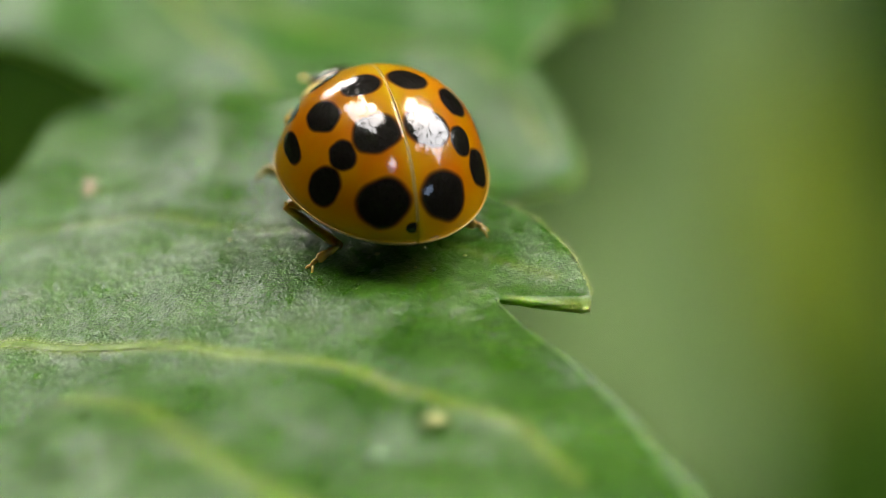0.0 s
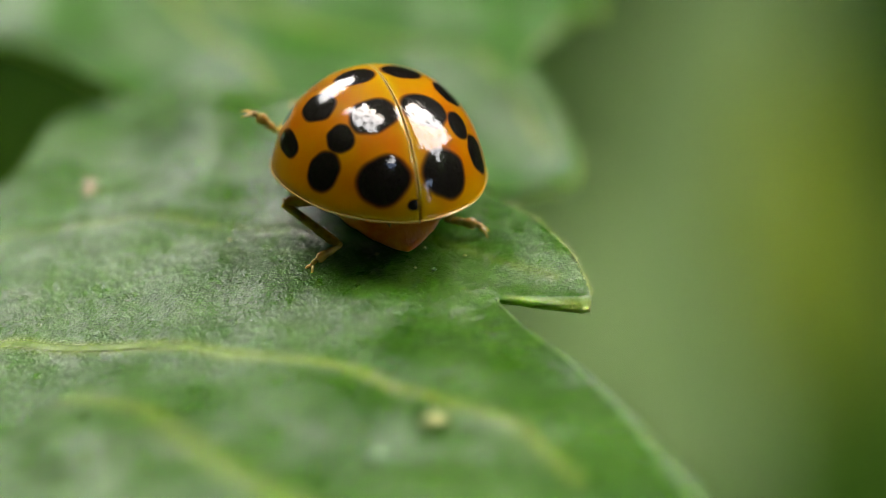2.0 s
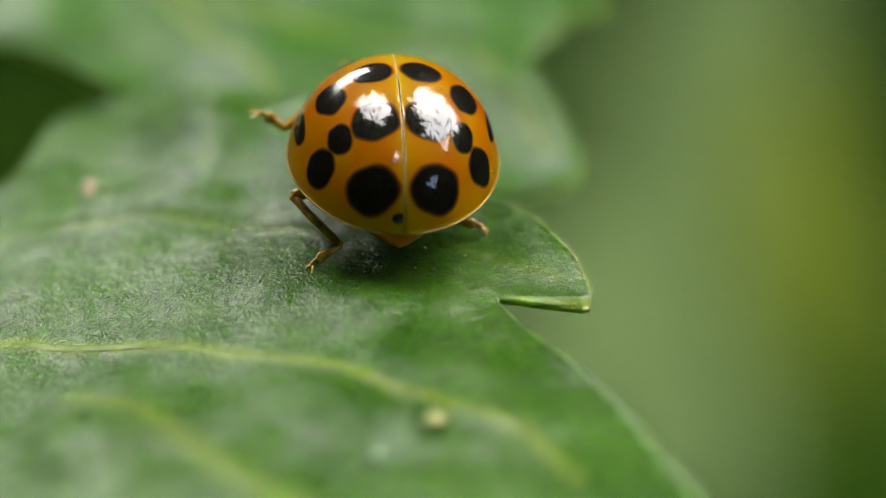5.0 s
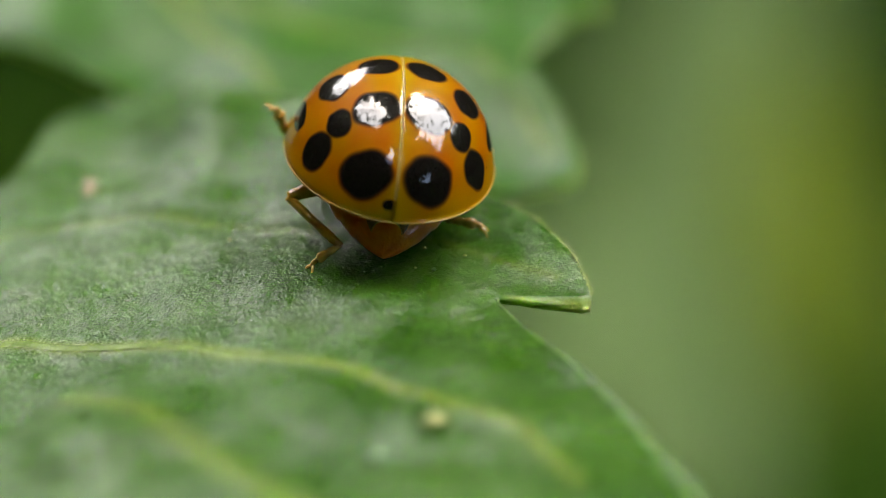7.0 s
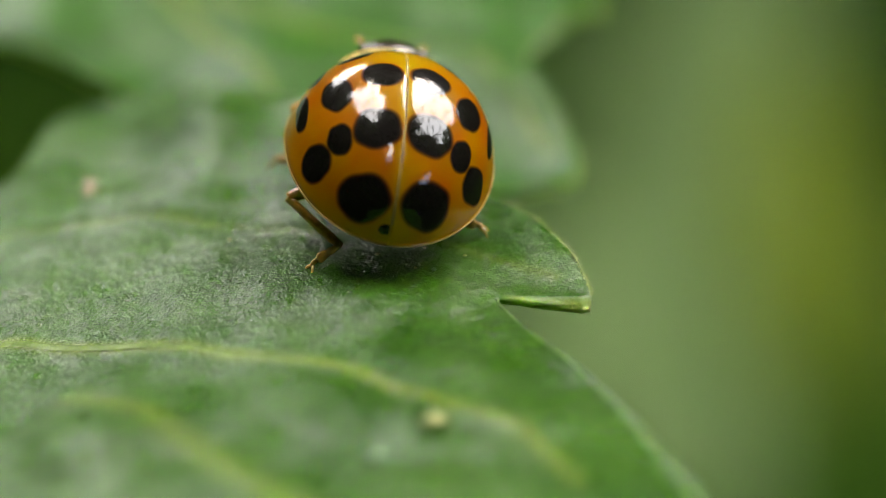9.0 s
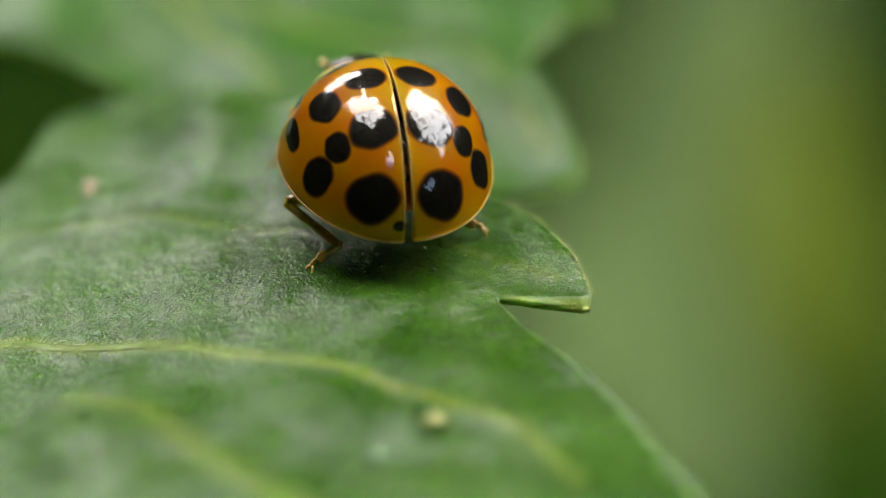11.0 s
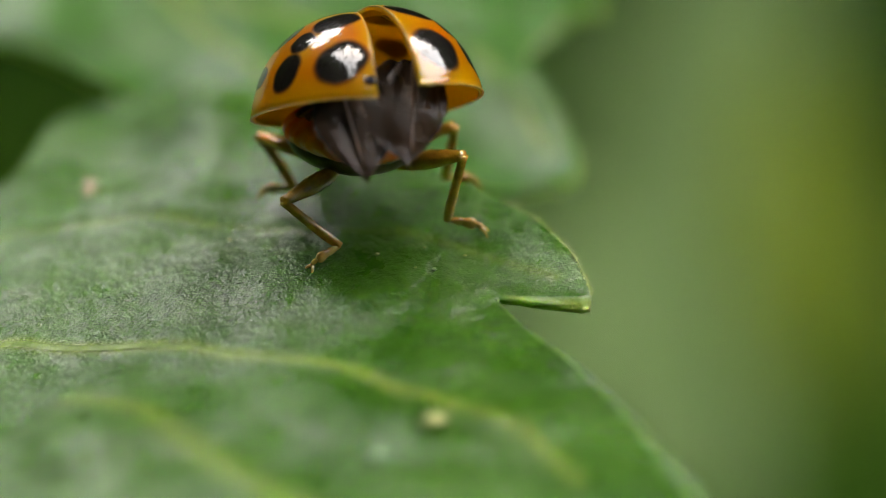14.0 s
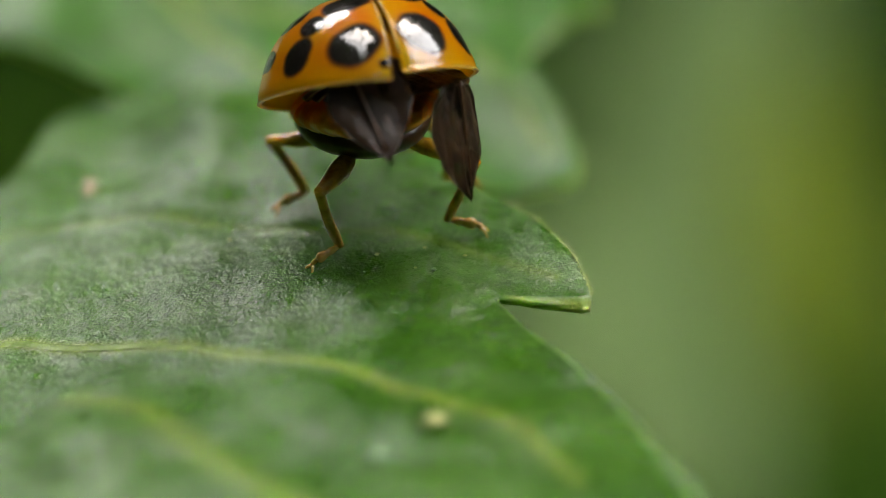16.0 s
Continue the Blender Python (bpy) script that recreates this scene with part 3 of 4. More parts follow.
def limb(name, length, radii, mat, bow=0.0, hairs=0, seed=1):
    """A segment of a leg along +z, thickest where radii say, slightly bowed, with short bristles."""
    n = 20
    path = [(0, bow * math.sin(math.pi * i / (n - 1)), length * i / (n - 1)) for i in range(n)]
    rad = np.interp(np.linspace(0, 1, n), np.linspace(0, 1, len(radii)), radii)
    v, f = tube(path, rad, 12, 0.8)
    rng = random.Random(seed)
    verts, faces = list(map(tuple, v)), list(f)
    for _ in range(hairs):
        i, w = rng.randrange(4, n - 1), rng.uniform(0, 2 * math.pi)
        base = np.array(path[i]) + rad[i] * np.array([math.cos(w), 0.8 * math.sin(w), 0])
        tip = base + np.array([math.cos(w) * 0.05, math.sin(w) * 0.05, 0.09])
        k = len(verts)
        verts += [tuple(base + [0.008, 0, 0]), tuple(base - [0.008, 0, 0]), tuple(base + [0, 0.008, 0.008]), tuple(tip)]
        faces += [(k, k + 1, k + 3), (k + 1, k + 2, k + 3), (k + 2, k, k + 3)]
    return mesh_of(name, verts, faces, mat)


def tarsus_mesh(length, seed):
    """A foot of padded segments along +z that ends in two hooked claws."""
    verts, faces = [], []

    def add(v, f):
        k = len(verts)
        verts.extend(map(tuple, v))
        faces.extend(tuple(i + k for i in q) for q in f)
    for a, b, r in ((0.0, 0.42, 0.13), (0.28, 0.70, 0.18), (0.5, 0.88, 0.09)):
        path = [(0, 0.05 * math.sin(2.5 * u), length * u) for u in np.linspace(a, b, 7)]
        add(*tube(path, [0.06, r * 0.6, r * 0.75, r * 0.9, r, r * 0.95, r * 0.5], 10, 0.6))
    for s in (-1, 1):
        path = [(s * 0.15 * math.sin(1.7 * u), -0.05 + 0.10 * u - 0.26 * u * u, length * (0.84 + 0.20 * u)) for u in np.linspace(0, 1, 9)]
        add(*tube(path, np.linspace(0.062, 0.018, 9), 7))
    return mesh_of("tarsus", verts, faces, CLAW)


def abdomen_ring(u):
    """Half breadth, height above and depth below the axis at u from 0 (front) to 1 (tip)."""
    w = 2.1 * (1 - max(0, (u - 0.15) / 0.85) ** 2.0) ** 0.80 * (0.8 + 0.2 * min(1, u / 0.15))
    return max(w, 0.03), max(0.78 * (w / 2.1) ** 0.7, 0.03), max(0.62 * (w / 2.1) ** 0.7, 0.03)


ABD_LONG = 3.75


def abdomen_mesh():
    """The soft orange hind body: overlapping ringed segments that taper to a blunt tip. Its hinge is its front end."""
    rows, cols = 64, 40
    verts = []
    for i in range(rows):
        u = i / (rows - 1)
        w, h, d = abdomen_ring(u)
        step = (u * 7) % 1.0
        k = 1 + 0.045 * (step - 0.5) if u < 0.97 else 1
        for j in range(cols):
            t = 2 * math.pi * j / cols
            c, s = math.cos(t), math.sin(t)
            verts.append((w * k * math.copysign(abs(c) ** 0.9, c), -ABD_LONG * u, (h if s > 0 else d) * k * s))
    faces = grid_faces(rows, cols, True)
    faces.append(tuple(reversed(range(cols))))
    faces.append(tuple(range((rows - 1) * cols, rows * cols)))
    return mesh_of("abdomen", verts, faces, ABDOMEN)


def tergite_mesh(a, b, wide, lift):
    """One dark plate across the top of the hind body, from a to b of its length."""
    rows, cols = 7, 26
    verts = []
    for i in range(rows):
        u = a + (b - a) * i / (rows - 1)
        for j in range(cols):
            across = 2 * j / (cols - 1) - 1
            t = math.pi / 2 + wide * across
            v = min(u + 0.08 * across ** 2, 0.985)
            w, h, d = abdomen_ring(v)
            k = 1 + lift * (0.35 + 0.65 * i / (rows - 1)) + 0.02 * math.sin(math.pi * i / (rows - 1))
            verts.append((w * k * math.copysign(abs(math.cos(t)) ** 0.9, math.cos(t)), -ABD_LONG * v, h * k * math.sin(t)))
    n = len(verts)
    verts += [(x * 0.96, y, z * 0.94) for x, y, z in verts]
    faces = [tuple(reversed(f)) for f in grid_faces(rows, cols)]
    faces += [tuple(v + n for v in reversed(f)) for f in faces]
    loop = list(range(cols)) + [i * cols + cols - 1 for i in range(1, rows)] + [(rows - 1) * cols + j for j in range(cols - 2, -1, -1)] + [i * cols for i in range(rows - 2, 0, -1)]
    faces += [(p, q, q + n, p + n) for p, q in zip(loop, loop[1:] + loop[:1])]
    return verts, faces


def wing_panel(length, profile, folds, crown, seed):
    """A pleated smoky membrane along -y from its hinge. profile: its breadth from hinge to end; crown: how far its edges hang."""
    rows, cols = 34, 34
    verts = []
    for i in range(rows):
        u = i / (rows - 1)
        w = np.interp(u, np.linspace(0, 1, len(profile)), profile) * (1 + 0.10 * noise.noise(Vector((u * 5, seed, 0))))
        for j in range(cols):
            v = j / (cols - 1) - 0.5
            x, y = w * v + 0.10 * math.sin(3.1 * u + seed), -length * u * (1 - 0.10 * abs(v))
            pleat = folds * (1.1 - 0.8 * u) * math.sin(v * (19 - 6 * u) + seed + 2 * noise.noise(Vector((u * 2, v * 2, seed))))
            verts.append((x, y, pleat + 0.16 * noise.noise(Vector((x * 1.3, y * 0.8, seed))) - crown * (2 * v) ** 2 * w))
    n = len(verts)
    verts += [(x, y, z - 0.02) for x, y, z in verts]
    faces = grid_faces(rows, cols)
    faces += [tuple(v + n for v in reversed(f)) for f in faces]
    loop = list(range(cols)) + [i * cols + cols - 1 for i in range(1, rows)] + [(rows - 1) * cols + j for j in range(cols - 2, -1, -1)] + [i * cols for i in range(rows - 2, 0, -1)]
    faces += [(p, q, q + n, p + n) for p, q in zip(loop, loop[1:] + loop[:1])]
    return mesh_of("hind_wing", verts, faces, WING)


def wing_vein(length, x0, x1):
    v, f = tube([(x0 + (x1 - x0) * u, -length * u, 0.03) for u in np.linspace(0, 1, 12)], np.linspace(0.055, 0.025, 12), 7)
    return mesh_of("wing_vein", v, f, THORAX)


ROOT = mpose(-1.7, 2.0, 0)
# legs: side, hip on the body, thigh, shin and foot length, bend of the knee
LEGS = {"hind_left": ((-0.85, -0.75, -0.3), 2.0, 2.05, 1.15, (-1.0, -0.3, -0.3)), "hind_right": ((0.85, -0.75, -0.3), 2.0, 2.05, 1.15, (1.0, -0.25, 0.55)),
        "mid_left": ((-1.0, 0.7, -0.45), 1.9, 1.8, 1.05, (-0.55, 0.3, 1.0)), "mid_right": ((1.0, 0.7, -0.45), 1.9, 1.8, 1.05, (1.0, 0.1, 0.5)),
        "fore_left": ((-0.75, 1.9, -0.4), 1.6, 1.5, 0.9, (-1.0, 0.5, 0.5)), "fore_right": ((0.75, 1.9, -0.4), 1.6, 1.5, 0.9, (1.0, 0.5, 0.5))}


def ladybird():
    bug = thing("ladybird", "glossy orange ladybird with black spots standing on a green leaf", "insect", ROOT)
    got = {"bug": bug}
    for side, key in ((-1, "left"), (1, "right")):
        shell = got["elytron_" + key] = part("elytron", elytron_mesh(side), bug, "glossy orange wing case with black spots")
        for i, (x, y, rx, ry, turn) in enumerate(SPOTS):
            if i == 7 and side > 0:  # the small spot at the tip shows on one side only
                continue
            part("spot", spot_mesh(side, x, y, rx, ry, turn * 1.0, i + 11 * side), shell, "glossy black spot")
        part("margin", rim_mesh(side), shell, "pale yellow translucent rim")
        base = got["wing_" + key] = part("hind_wing", wing_panel(4.35, [0.7, 1.6, 2.1, 2.2, 2.1, 1.8, 1.1], 0.05, 0.12, side), bug, "folded smoky brown hind wing")
        part("wing_vein", wing_vein(4.2, 0, side * 0.35), base)
        part("wing_vein", wing_vein(4.2, -side * 0.1, -side * 0.3), base)
        tip = got["wing_tip_" + key] = part("hind_wing_tip", wing_panel(3.3, [1.1, 2.1, 2.45, 2.35, 1.9, 1.15, 0.15], 0.07, 0.05, side + 2), bug, "smoky grey-brown tip of the hind wing")
        part("wing_vein", wing_vein(2.9, side * 0.2, side * 0.1), tip)
    v, f = blob(1.9, 2.2, 0.74, 36, 22, 0.03)
    got["thorax"] = part("thorax", mesh_of("thorax", v + [0, 0.65, 0.08], f, THORAX), bug, "dark brown underside and chest")
    v, f = blob(1.15, 0.95, 0.34, 30, 16, 0.12)
    part("scutum", mesh_of("scutum", v + [0, 0.85, 0.72], f, SCUTUM), got["thorax"], "yellow-brown plate between the wing hinges")
    hind = got["abdomen"] = part("abdomen", abdomen_mesh(), bug, "soft orange-red ringed abdomen")
    for i in range(5):  # dark plates of the underside, with an orange rim left free
        tv, tf = tergite_mesh(0.08 + 0.17 * i, 0.245 + 0.17 * i, 0.98 - 0.08 * i, 0.04)
        part("sternite", mesh_of("sternite", [(x, y, -0.8 * z) for x, y, z in tv], [tuple(reversed(q)) for q in tf], THORAX), hind, "dark brown plate of the underside")
    for i in range(6):
        a = 0.12 + 0.108 * i
        tv, tf = tergite_mesh(a, a + 0.104, 0.92 - 0.09 * i, 0.05)
        part("tergite", mesh_of("tergite", tv, tf, TERGITE), hind, "dark brown plate")
        tv, tf = tergite_mesh(a + 0.100, a + 0.107, 0.88 - 0.09 * i, 0.075)
        part("tergite_edge", mesh_of("tergite_edge", tv, tf, PALE), hind, "pale yellow band")
    v, f = blob(1.58, 0.85, 0.62, 36, 18, 0.02)
    shield = got["pronotum"] = part("pronotum", mesh_of("pronotum", v + [0, 2.55, 0.55], f, PALE), bug, "cream pronotum with black marks")
    for x in (-0.75, 0.0, 0.75):
        v, f = blob(0.34, 0.30, 0.16, 18, 10, 0.1, 1, x)
        part("mark", mesh_of("mark", v + [x, 2.60 - abs(x) * 0.1, 1.07 - abs(x) * 0.1], f, BLACK), shield, "black mark")
    v, f = blob(0.95, 0.65, 0.5, 28, 16, 0.02)
    head = got["head"] = part("head", mesh_of("head", v + [0, 3.55, 0.25], f, BLACK), bug, "small dark head with a pale face")
    v, f = blob(0.45, 0.2, 0.25, 18, 10, 0.05)
    part("face", mesh_of("face", v + [0, 4.05, 0.15], f, PALE), head, "pale face")
    for s in (-1, 1):
        v, f = blob(0.22, 0.25, 0.22, 16, 10)
        part("eye", mesh_of("eye", v + [s * 0.78, 3.7, 0.35], f, BLACK), head, "black eye")
        v, f = tube(spline([(s * 0.5, 3.9, 0.1), (s * 0.75, 4.3, 0.0), (s * 0.9, 4.6, -0.1), (s * 0.95, 4.75, -0.15)], 20), [0.05] * 13 + [0.05, 0.06, 0.08, 0.1, 0.1, 0.08, 0.04], 8)
        part("antenna", mesh_of("antenna", v, f, CLAW), head, "short amber antenna")
    for i, (key, (hip, thigh, shin, foot, bend)) in enumerate(LEGS.items()):
        big = 1.0 if "hind" in key else 0.85
        got["femur_" + key] = part("femur", limb("femur", thigh, [0.17, 0.30 * big, 0.34 * big, 0.31 * big, 0.24 * big, 0.19], LEG, 0.06, 10, i), bug)
        got["tibia_" + key] = part("tibia", limb("tibia", shin, [0.16, 0.15, 0.155, 0.16, 0.17, 0.13], LEG, -0.07, 26, i + 9), bug)
        got["tarsus_" + key] = part("tarsus", tarsus_mesh(foot, i), bug, "amber foot with hooked claws")
    return got


bug_parts = ladybird()


# ---- crumbs on the leaf ----
def crumb(x, y, size, mat, label, seed):
    v, f = blob(size, size * 0.9, size * 0.4, 16, 10, 0.35, 1.0, seed)
    thing("crumb", label, "crumb", mpose(x, y, front_relief(x, y) + size * 0.3, 0, 0, seed * 70), mesh_of("crumb", v, f, mat), "crumbs on the leaf")


for x, y, size, mat, label in ((-0.2, -9.6, 0.33, CRUMB, "round pale yellow pollen grain on the leaf"), (-10.1, 6.2, 0.25, CRUMB_BROWN, "pale brownish grain on the leaf"),
                               (-10.1, 5.4, 0.18, CRUMB_BROWN, "pale brownish grain on the leaf"), (-1.57, -11.1, 0.28, CRUMB_PALE, "whitish green grain on the leaf"),
                               (-5.9, 1.1, 0.07, CRUMB, "pale yellow speck on the leaf"), (-1.8, -0.3, 0.07, CRUMB, "tiny yellow speck on the leaf"),
                               (-0.5, 0.05, 0.05, CRUMB, "tiny yellow speck on the leaf"), (-0.25, -1.1, 0.08, CRUMB_PALE, "tiny pale flake on the leaf"),
                               (0.6, -0.35, 0.06, CRUMB, "tiny yellow speck on the leaf"), (-0.75, -1.0, 0.05, CRUMB, "tiny yellow speck on the leaf")):
    crumb(x, y, size, mat, label, x + y)


# ---- movement ----
def eased(rows, t):
    """Values at t from rows of (t, values...), along monotone cubics, so that nothing overshoots."""
    x = np.array([r[0] for r in rows], dtype=float)
    y = np.array([r[1:] for r in rows], dtype=float)
    if t <= x[0]:
        return y[0]
    if t >= x[-1]:
        return y[-1]
    i = int(np.searchsorted(x, t, side="right")) - 1
    h = np.diff(x)[:, None]
    d = np.diff(y, axis=0) / h

    def slope(k):
        if k == 0 or k == len(x) - 1:
            return d[0 if k == 0 else -1]
        a, b = d[k - 1], d[k]
        same = a * b > 0
        return np.where(same, 2 * a * b / np.where(same, a + b, 1), 0)
    s, w = (t - x[i]) / (x[i + 1] - x[i]), x[i + 1] - x[i]
    return (2 * s ** 3 - 3 * s * s + 1) * y[i] + (s ** 3 - 2 * s * s + s) * w * slope(i) + (3 * s * s - 2 * s ** 3) * y[i + 1] + (s ** 3 - s * s) * w * slope(i + 1)


def turned(rx=0, ry=0, rz=0):
    return (Matrix.Rotation(radians(rz), 4, "Z") @ Matrix.Rotation(radians(rx), 4, "X") @ Matrix.Rotation(radians(ry), 4, "Y"))


def along(a, b, side):
    """A pose at a whose z axis points to b and whose y axis leans to side."""
    z = (b - a).normalized()
    x = side.cross(z).normalized()
    y = z.cross(x)
    return Matrix.Translation(a) @ Matrix((x, y, z)).transposed().to_4x4()


def knee(hip, ankle, thigh, shin, bend):
    """Hip, knee: the hip is drawn in where the leg is too short."""
    d = ankle - hip
    reach = min(max(d.length, abs(thigh - shin) + 1e-5), (thigh + shin) * 0.985)
    hip = ankle - d.normalized() * reach
    a = (thigh ** 2 - shin ** 2 + reach ** 2) / (2 * reach)
    h = math.sqrt(max(thigh ** 2 - a * a, 0))
    u = (ankle - hip).normalized()
    side = (bend - u * bend.dot(u)).normalized()
    return hip, hip + u * a + side * h


def motions():
    # body: seconds, place in millimetres, heading, head up, lean to the right
    body = [(0.0, -1.74, 2.0, 1.53, 16.4, 4.7, 2.1), (0.5, -1.88, 2.0, 1.26, 17.6, 0.6, 4.0), (1.0, -1.84, 2.0, 1.28, 18.8, -6.1, 3.3), (1.5, -1.85, 2.0, 1.32, 18.7, -0.2, 2.7),
            (2.0, -1.83, 2.0, 1.52, 19.0, -5.5, 3.6), (2.5, -1.92, 2.0, 1.54, 20.0, -0.4, 4.6), (3.0, -1.90, 2.0, 1.55, 19.0, 1.9, 4.6), (3.5, -1.75, 2.0, 1.67, 16.6, 3.6, -1.0), (4.0, -1.58, 2.0, 1.71, 12.2, 3.3, 0.9)]
    body += [(4.2, -1.42, 2.0, 1.80, 9.5, 4.5, 1.0), (6.3, -1.37, 2.0, 1.85, 1.2, 0.0, 6.0), (6.5, -1.35, 2.0, 1.88, 0.8, -1.2, 6.2), (7.0, -1.48, 2.0, 1.78, 1.8, -3.0, 8.5), (7.5, -1.42, 2.0, 1.80, -1.3, 2.7, 9.5),
             (8.0, -1.44, 2.0, 1.71, -1.5, 2.8, 10.1), (8.5, -1.53, 2.0, 1.89, -0.7, 8.0, 12.4), (9.0, -1.48, 2.0, 1.93, -0.2, 10.9, 10.9), (9.2, -1.50, 2.0, 1.93, 0.5, 11.0, 10.5)]
    body += [(11.3, -1.68, 2.0, 1.66, 12.7, 5.8, 2.0), (11.5, -1.96, 2.0, 1.57, 14.8, -3.8, 0.2), (12.0, -2.12, 2.0, 1.6, 18.2, -11.7, 2.5), (12.5, -1.91, 2.0, 1.39, 17.0, -4.2, 4.7), (12.8, -1.92, 2.0, 1.45, 16.0, -4.0, 5.5),
             (13.0, -1.92, 2.0, 1.75, 14.0, 3.0, 5.5), (13.1, -2.00, 2.0, 1.95, 13.0, 3.0, 4.5), (13.2, -2.3, 2.0, 2.05, 10.0, 0.5, 4.0), (13.5, -2.2, 2.0, 2.05, 11.5, 1.0, -0.5), (14.0, -2.28, 2.0, 2.10, 14.8, -4.2, 2.0)]
    body += [(14.2, -2.28, 2.0, 2.14, 14.8, -4.0, 1.5), (14.4, -2.1, 2.0, 2.7, 15.5, 1.0, -3.0), (14.5, -2.05, 2.0, 3.1, 15.0, 4.0, -3.0), (14.7, -2.0, 2.0, 2.9, 18.0, 1.0, -2.0), (15.0, -1.97, 2.0, 2.7, 18.7, -1.0, -1.3), (15.5, -2.0, 2.0, 2.75, 19.3, -1.0, -1.8), (16.0, -2.0, 2.0, 2.72, 19.0, -1.3, -2.3)]
    # wing cases: seconds, degrees outward, tail up, and rolled
    left = [(0.0, 0, 0, 0), (0.3, 1.0, 1.0, 0), (0.5, 3.0, 2.4, -0.2), (1.0, 6.1, 5.3, -0.3), (1.5, 4.5, 4.8, -0.3), (1.8, 1.2, 1.2, 0), (2.0, 0.2, 0, 0), (9.2, 0, 0, 0), (10.8, 0, 0, 0), (11.3, 5.1, 4.1, 0), (11.5, 13.3, 7.7, 2.4),
            (12.0, 17.7, 9.4, 2.5), (12.3, 9.5, 7.5, 0), (12.5, 6.2, 6.1, -0.7), (12.8, 6.5, 7.0, -0.7), (12.9, 16, 18, 14), (13.0, 52, 36, 62), (13.1, 40, 30, 58)]
    left += [(13.2, 14.9, 24, -8), (13.5, 9.5, 33.5, 2), (14.0, 4, 33, 2), (14.2, 4, 33, 2), (14.4, 12.5, 36, -4), (14.5, 11, 37, -4), (14.8, 3, 36, 3), (15.0, 3, 35.5, 6), (15.5, 3, 35.5, 7), (16.0, 1.7, 35.5, 8)]
    right = [(0.0, 0, 0, 0), (0.3, 1.0, 1.0, 0), (0.5, 3.0, 3.4, -1), (1.0, 6.3, 8.2, -1), (1.5, 4.6, 5.8, -0.5), (1.8, 1.2, 1.2, 0), (2.0, 0.2, 0, 0), (9.2, 0, 0, 0), (10.8, 0, 0, 0), (11.3, 5.4, 4.4, 0), (11.5, 12.9, 6.4, 2.7),
             (12.0, 17.3, 9.7, 1.3), (12.3, 9.5, 8.0, 0), (12.5, 6.1, 6.8, -1.5), (12.8, 7.0, 7.5, -1), (12.9, 8.0, 8.0, -0.8), (13.0, 9.0, 9.0, -0.8), (13.1, 11, 14, -3)]
    right += [(13.2, 16.5, 23, -12), (13.5, 16.5, 34.5, -6), (14.0, 9, 34, -6), (14.2, 9, 34, -6), (14.3, 12, 37, -14), (14.4, 52, 52, -50), (14.5, 60, 55, -60), (14.6, 15, 35, -8), (14.7, 8, 35, -2), (14.8, 4, 34, -6), (15.0, 3, 34.5, -8), (15.5, 2, 34.5, -8), (16.0, 0.8, 35, -4)]
    # abdomen: seconds, degrees that its tip hangs down, millimetres stretched back
    tail = [(0.0, 8, 0), (0.4, 18, 0.6), (0.6, 16, 0.5), (0.8, 8, 0.1), (1.5, 6, 0), (1.8, 18, 0.4), (2.0, 28, 0.7), (2.3, 18, 0.2), (2.6, 7, 0), (3.4, 6, 0), (3.8, 26, 0.9), (4.0, 28, 0.9), (4.2, 22, 0.6), (6.2, 27, 0.8), (6.5, 31, 1.0), (7.1, 32, 1.0),
            (7.4, 8, 0), (9.2, 7, 0), (11.3, 5, 0), (11.6, -9, 0), (12.0, -14, 0), (12.3, -6, 0), (12.5, 8, 0.1), (12.8, 20, 0.6), (13.0, 21, 0.6), (13.1, 15, 0.4), (13.5, -4, 0), (14.2, -6, 0), (14.5, -1, 0), (14.7, -8, 0), (15.0, -10, 0), (15.5, -12, 0), (16.0, -12, 0)]
    # hind wings: seconds, degrees outward, down and twisted of the base, then down and sideways of the tip against the base
    wing_left = [(0.0, -13, 6, 0, 184, 0), (11.0, -13, 6, 0, 184, 0), (11.5, 8, 3, 0, 184, 0), (12.0, 16, 2, 0, 184, 0), (12.5, -11, 6, 0, 184, 0), (12.8, -8, 4, 0, 182, 0), (12.9, 17, -15, 3, 132, -2), (13.0, 35, -38, 9, 80, -7), (13.1, 12, -36, 0, 68, 0),
                 (13.2, 3, -15, 9, 84, 2), (13.3, 1, -26, 8, 74, -4), (13.5, 0, -34, 6, 70, -6), (14.0, -1, -31, 2, 72, -2), (14.2, 0, -31, 0, 73, 0)]
    wing_left += [(14.4, 14, -29, -9, 79, 7), (14.5, 29, -34, -14, 76, 8), (14.6, 14, -34, -12, 30, 10), (14.7, 2, -24, -4, -30, 12), (14.8, 0, -22, 0, -42, 12), (15.0, 0, -22, 0, -46, 10), (15.1, -2, -24, 0, -40, 6),
                  (15.2, -2, -32, 0, 20, 0), (15.3, -1, -34, 2, 60, 0), (15.5, 0, -35, 2, 72, -2), (16.0, -1, -34, 4, 74, -4)]
    wing_right = [(0.0, -13, 6, 0, 184, 0), (11.0, -13, 6, 0, 184, 0), (11.5, 8, 3, 0, 184, 0), (12.0, 16, 2, 0, 184, 0), (12.5, -11, 6, 0, 184, 0), (12.9, -6, 5, 0, 182, 0), (13.1, 0, 0, 0, 165, 0), (13.2, -4, -15, 2, 84, 0), (13.3, -4, -30, 4, 78, -2), (13.5, -4, -38, 6, 72, -4), (14.0, -6, -33, 4, 70, -4), (14.3, 0, -32, 12, 72, -12),
                  (14.4, 4, -58, 40, 60, -14), (14.5, 2, -68, 58, 28, -6), (14.6, 31, -16, 42, 28, 0), (14.7, 22, -24, 0, 60, 15)]
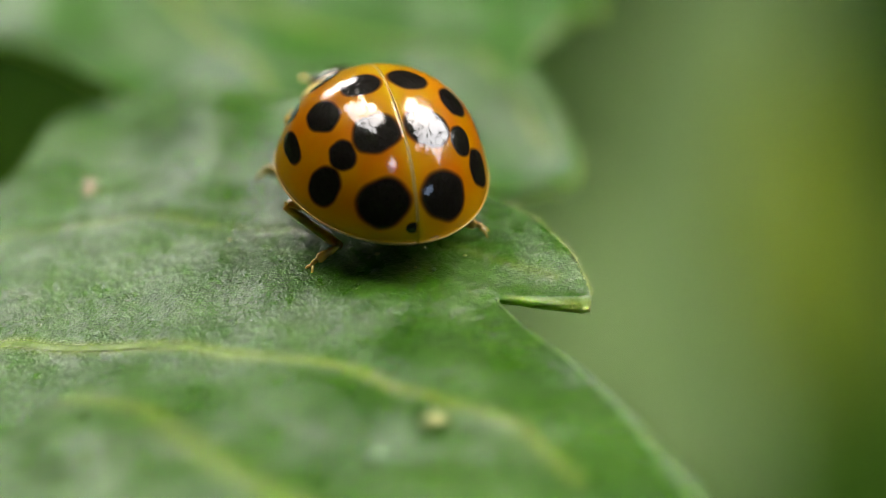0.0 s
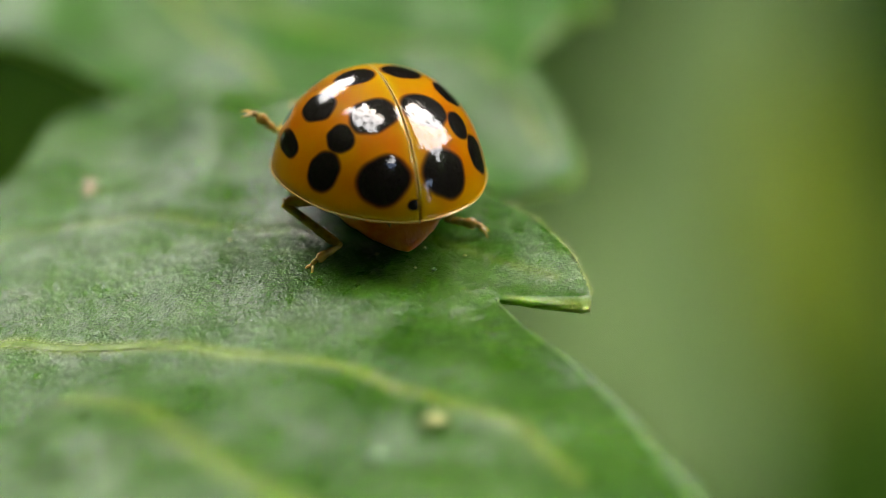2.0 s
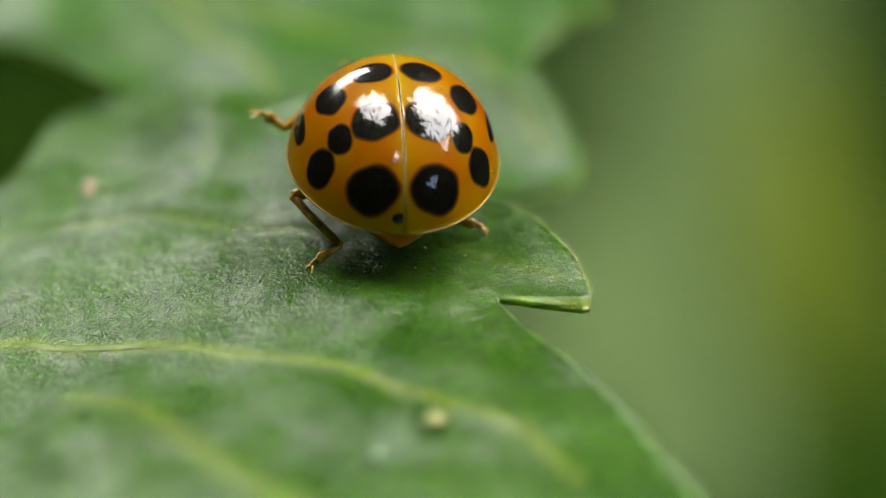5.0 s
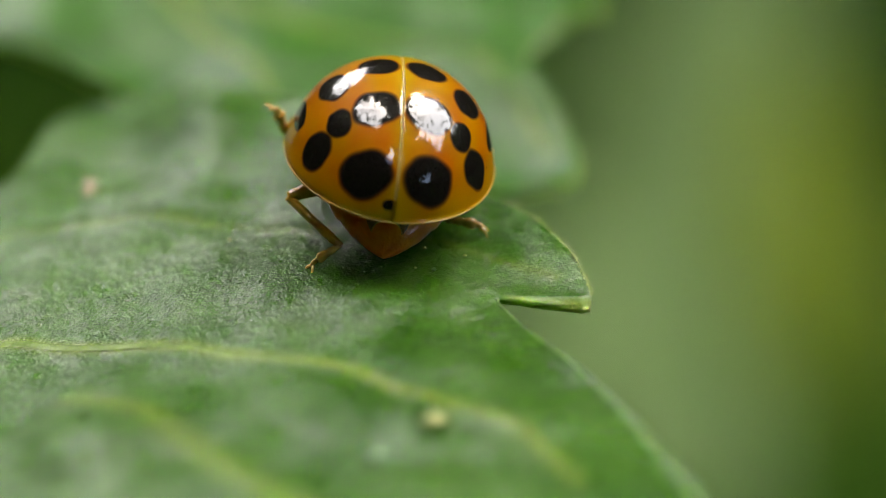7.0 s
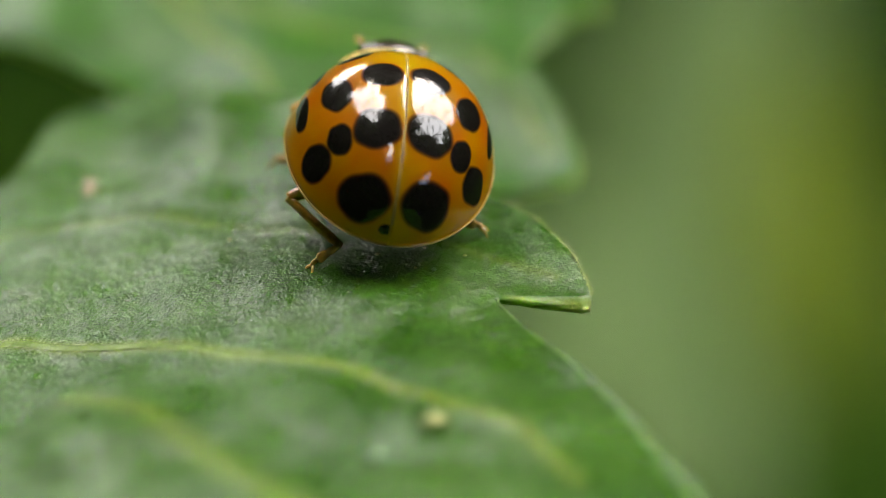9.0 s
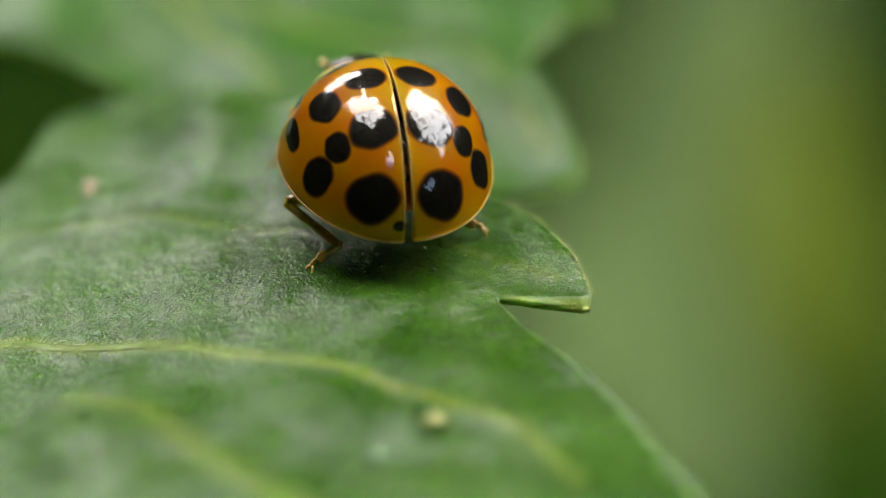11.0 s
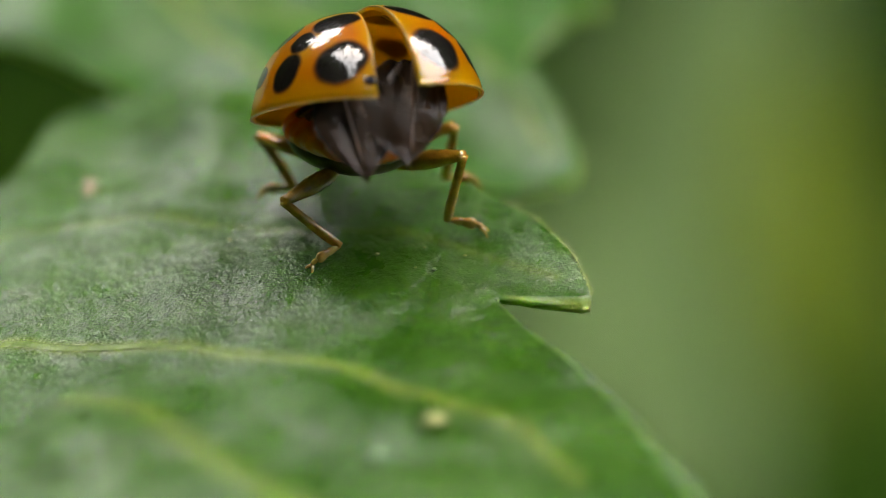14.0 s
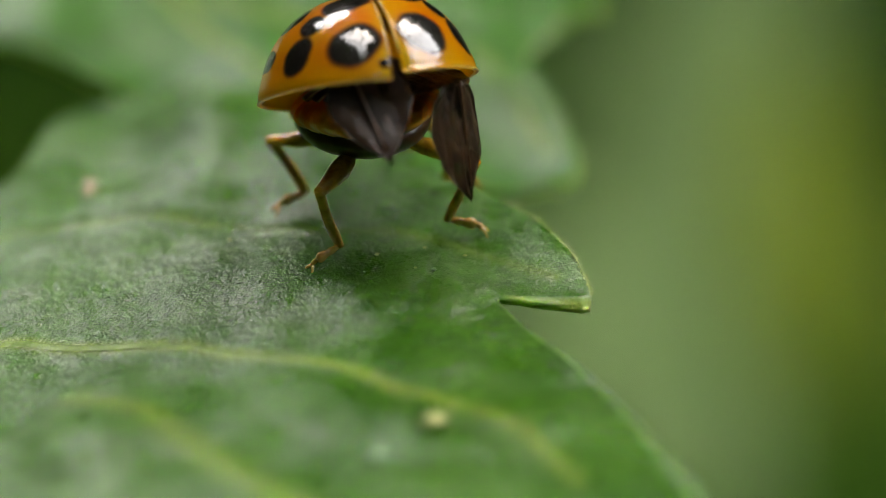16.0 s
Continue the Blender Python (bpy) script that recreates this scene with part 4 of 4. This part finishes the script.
    wing_right += [(14.8, 10, -31, -20, 74, 20), (15.0, 9, -29, -14, 78, 10), (15.3, 9, -24, 6, 82, -4), (15.5, 12, -25, -7, 80, 5), (15.8, 10, -19, 2, 83, 0), (16.0, 8, -16, 5, 83, -3)]
    # feet: seconds, ankle and claw tip
    still = {"hind_left": ((-2.81, -0.44, 0.38), (-3.80, -1.20, 0.06)), "hind_right": ((0.12, 0.86, 0.42), (1.36, 0.76, 0.16)), "mid_right": ((0.05, 3.25, 0.30), (1.12, 3.55, 0.06)),
             "fore_left": ((-3.6, 5.2, 0.30), (-4.0, 5.9, 0.06)), "fore_right": ((-1.3, 4.9, 0.30), (-0.9, 5.5, 0.06))}
    roam = [(0.0, -4.3, 3.2, 0.5, -4.9, 3.6, 0.3), (1.6, -4.3, 3.2, 0.5, -4.9, 3.6, 0.3), (1.8, -4.5, 2.6, 0.35, -5.3, 2.8, 0.9), (2.0, -4.6, 2.6, 2.2, -5.4, 2.6, 2.9), (2.3, -4.4, 3.0, 1.2, -4.8, 3.0, 1.4), (3.0, -4.4, 3.0, 1.2, -4.8, 3.0, 1.4),
            (3.2, -4.7, 2.8, 2.0, -5.2, 2.8, 2.8), (3.5, -4.05, 3.2, 2.9, -4.75, 2.9, 3.9), (3.8, -4.5, 3.0, 2.2, -5.1, 2.9, 2.7), (4.2, -4.4, 3.0, 2.1, -5.2, 2.9, 2.5), (6.5, -4.4, 3.0, 2.0, -4.9, 2.9, 3.1), (7.1, -4.4, 3.2, 1.8, -4.7, 3.0, 2.9)]
    roam += [(7.4, -4.0, 3.6, 0.6, -4.6, 4.0, 0.4), (11.0, -4.0, 3.6, 0.6, -4.6, 4.0, 0.4), (11.3, -4.5, 2.8, 0.5, -5.3, 2.8, 0.95), (11.5, -4.6, 2.8, 0.3, -5.5, 2.8, 0.7), (11.9, -4.3, 3.2, 0.5, -4.9, 3.6, 0.3), (12.6, -4.3, 3.2, 0.5, -4.9, 3.6, 0.3), (12.8, -4.9, 2.6, 1.0, -5.6, 2.6, 1.8),
             (13.0, -4.9, 2.6, 1.2, -5.6, 2.6, 2.3), (13.2, -4.9, 2.4, 0.7, -5.7, 2.4, 1.2), (13.5, -4.2, 2.7, 0.3, -5.4, 2.9, 0.06), (14.4, -4.1, 2.7, 0.3, -5.4, 2.9, 0.06), (15.0, -3.8, 2.4, 0.3, -4.8, 1.8, 0.06), (16.0, -3.8, 2.5, 0.3, -4.9, 1.9, 0.06)]
    home = ROOT.inverted()
    rows = {key: [] for key in bug_parts if key != "bug"}
    for k in range(161):
        t = k / 10
        x, y, z, head, up, lean = eased(body, t)
        b = home @ Matrix.Translation(Vector((x, y, z)) * MM) @ turned(up, lean, head)
        for key in ("thorax", "pronotum", "head"):
            rows[key].append((t, b))
        for side, key, case, fold in ((-1, "left", left, wing_left), (1, "right", right, wing_right)):
            out, lift, roll = eased(case, t)
            h = Matrix.Translation(Vector((side * HINGE[0], HINGE[1], HINGE[2])) * MM)
            swing = Matrix.Rotation(radians(side * out), 4, "Z") @ Matrix.Rotation(radians(-lift), 4, "X") @ Matrix.Rotation(radians(-side * roll), 4, "Y")
            rows["elytron_" + key].append((t, b @ h @ swing @ h.inverted()))
            out, down, twist, bent, aside = eased(fold, t)
            root = eased([(0.0, 1.75), (12.8, 1.75), (13.0, 1.12), (16.0, 1.12)], t)[0]  # the folded wing lies close under its case
            w = b @ Matrix.Translation(Vector((side * 1.1, 1.5, root)) * MM) @ turned(down, side * twist, side * out)
            rows["wing_" + key].append((t, w))
            spin = eased([(0.0, 0.0), (14.5, 0.0), (14.6, 38.0), (15.1, 42.0), (15.3, 24.0), (16.0, 34.0)], t)[0] if side > 0 else 0.0
            rows["wing_tip_" + key].append((t, w @ Matrix.Translation(Vector((0, -4.3, 0.06)) * MM) @ turned(bent, spin, side * aside)))
        droop, stretch = eased(tail, t)
        rows["abdomen"].append((t, b @ Matrix.Translation(Vector((0, 1.15 - stretch, 0.42)) * MM) @ turned(droop)))
        for key, (hip, thigh, shin, foot, bend) in LEGS.items():
            if key == "mid_left":
                f = eased(roam, t)
                ankle, claw = Vector(f[:3]), Vector(f[3:])
            else:
                ankle, claw = (Vector(p) for p in still[key])
            if key == "hind_left":
                bend = eased([(0.0, *bend), (12.9, *bend), (13.3, -0.9, -0.4, 0.3), (14.3, -0.85, -0.5, 0.3), (14.6, -0.5, -1.0, 0.35), (16.0, -0.5, -1.0, 0.35)], t)
            ankle, claw = home @ (ankle * MM), home @ (claw * MM)
            joint, elbow = knee(b @ (Vector(hip) * MM), ankle, thigh * MM, shin * MM, Vector(bend))
            plane = (elbow - joint).cross(ankle - elbow).normalized()
            rows["femur_" + key].append((t, along(joint, elbow, plane)))
            rows["tibia_" + key].append((t, along(elbow, ankle, plane)))
            rows["tarsus_" + key].append((t, along(ankle, claw, Vector((0, 0, 1)))))
    for key, keyed in rows.items():
        walk(bug_parts[key], keyed)


motions()
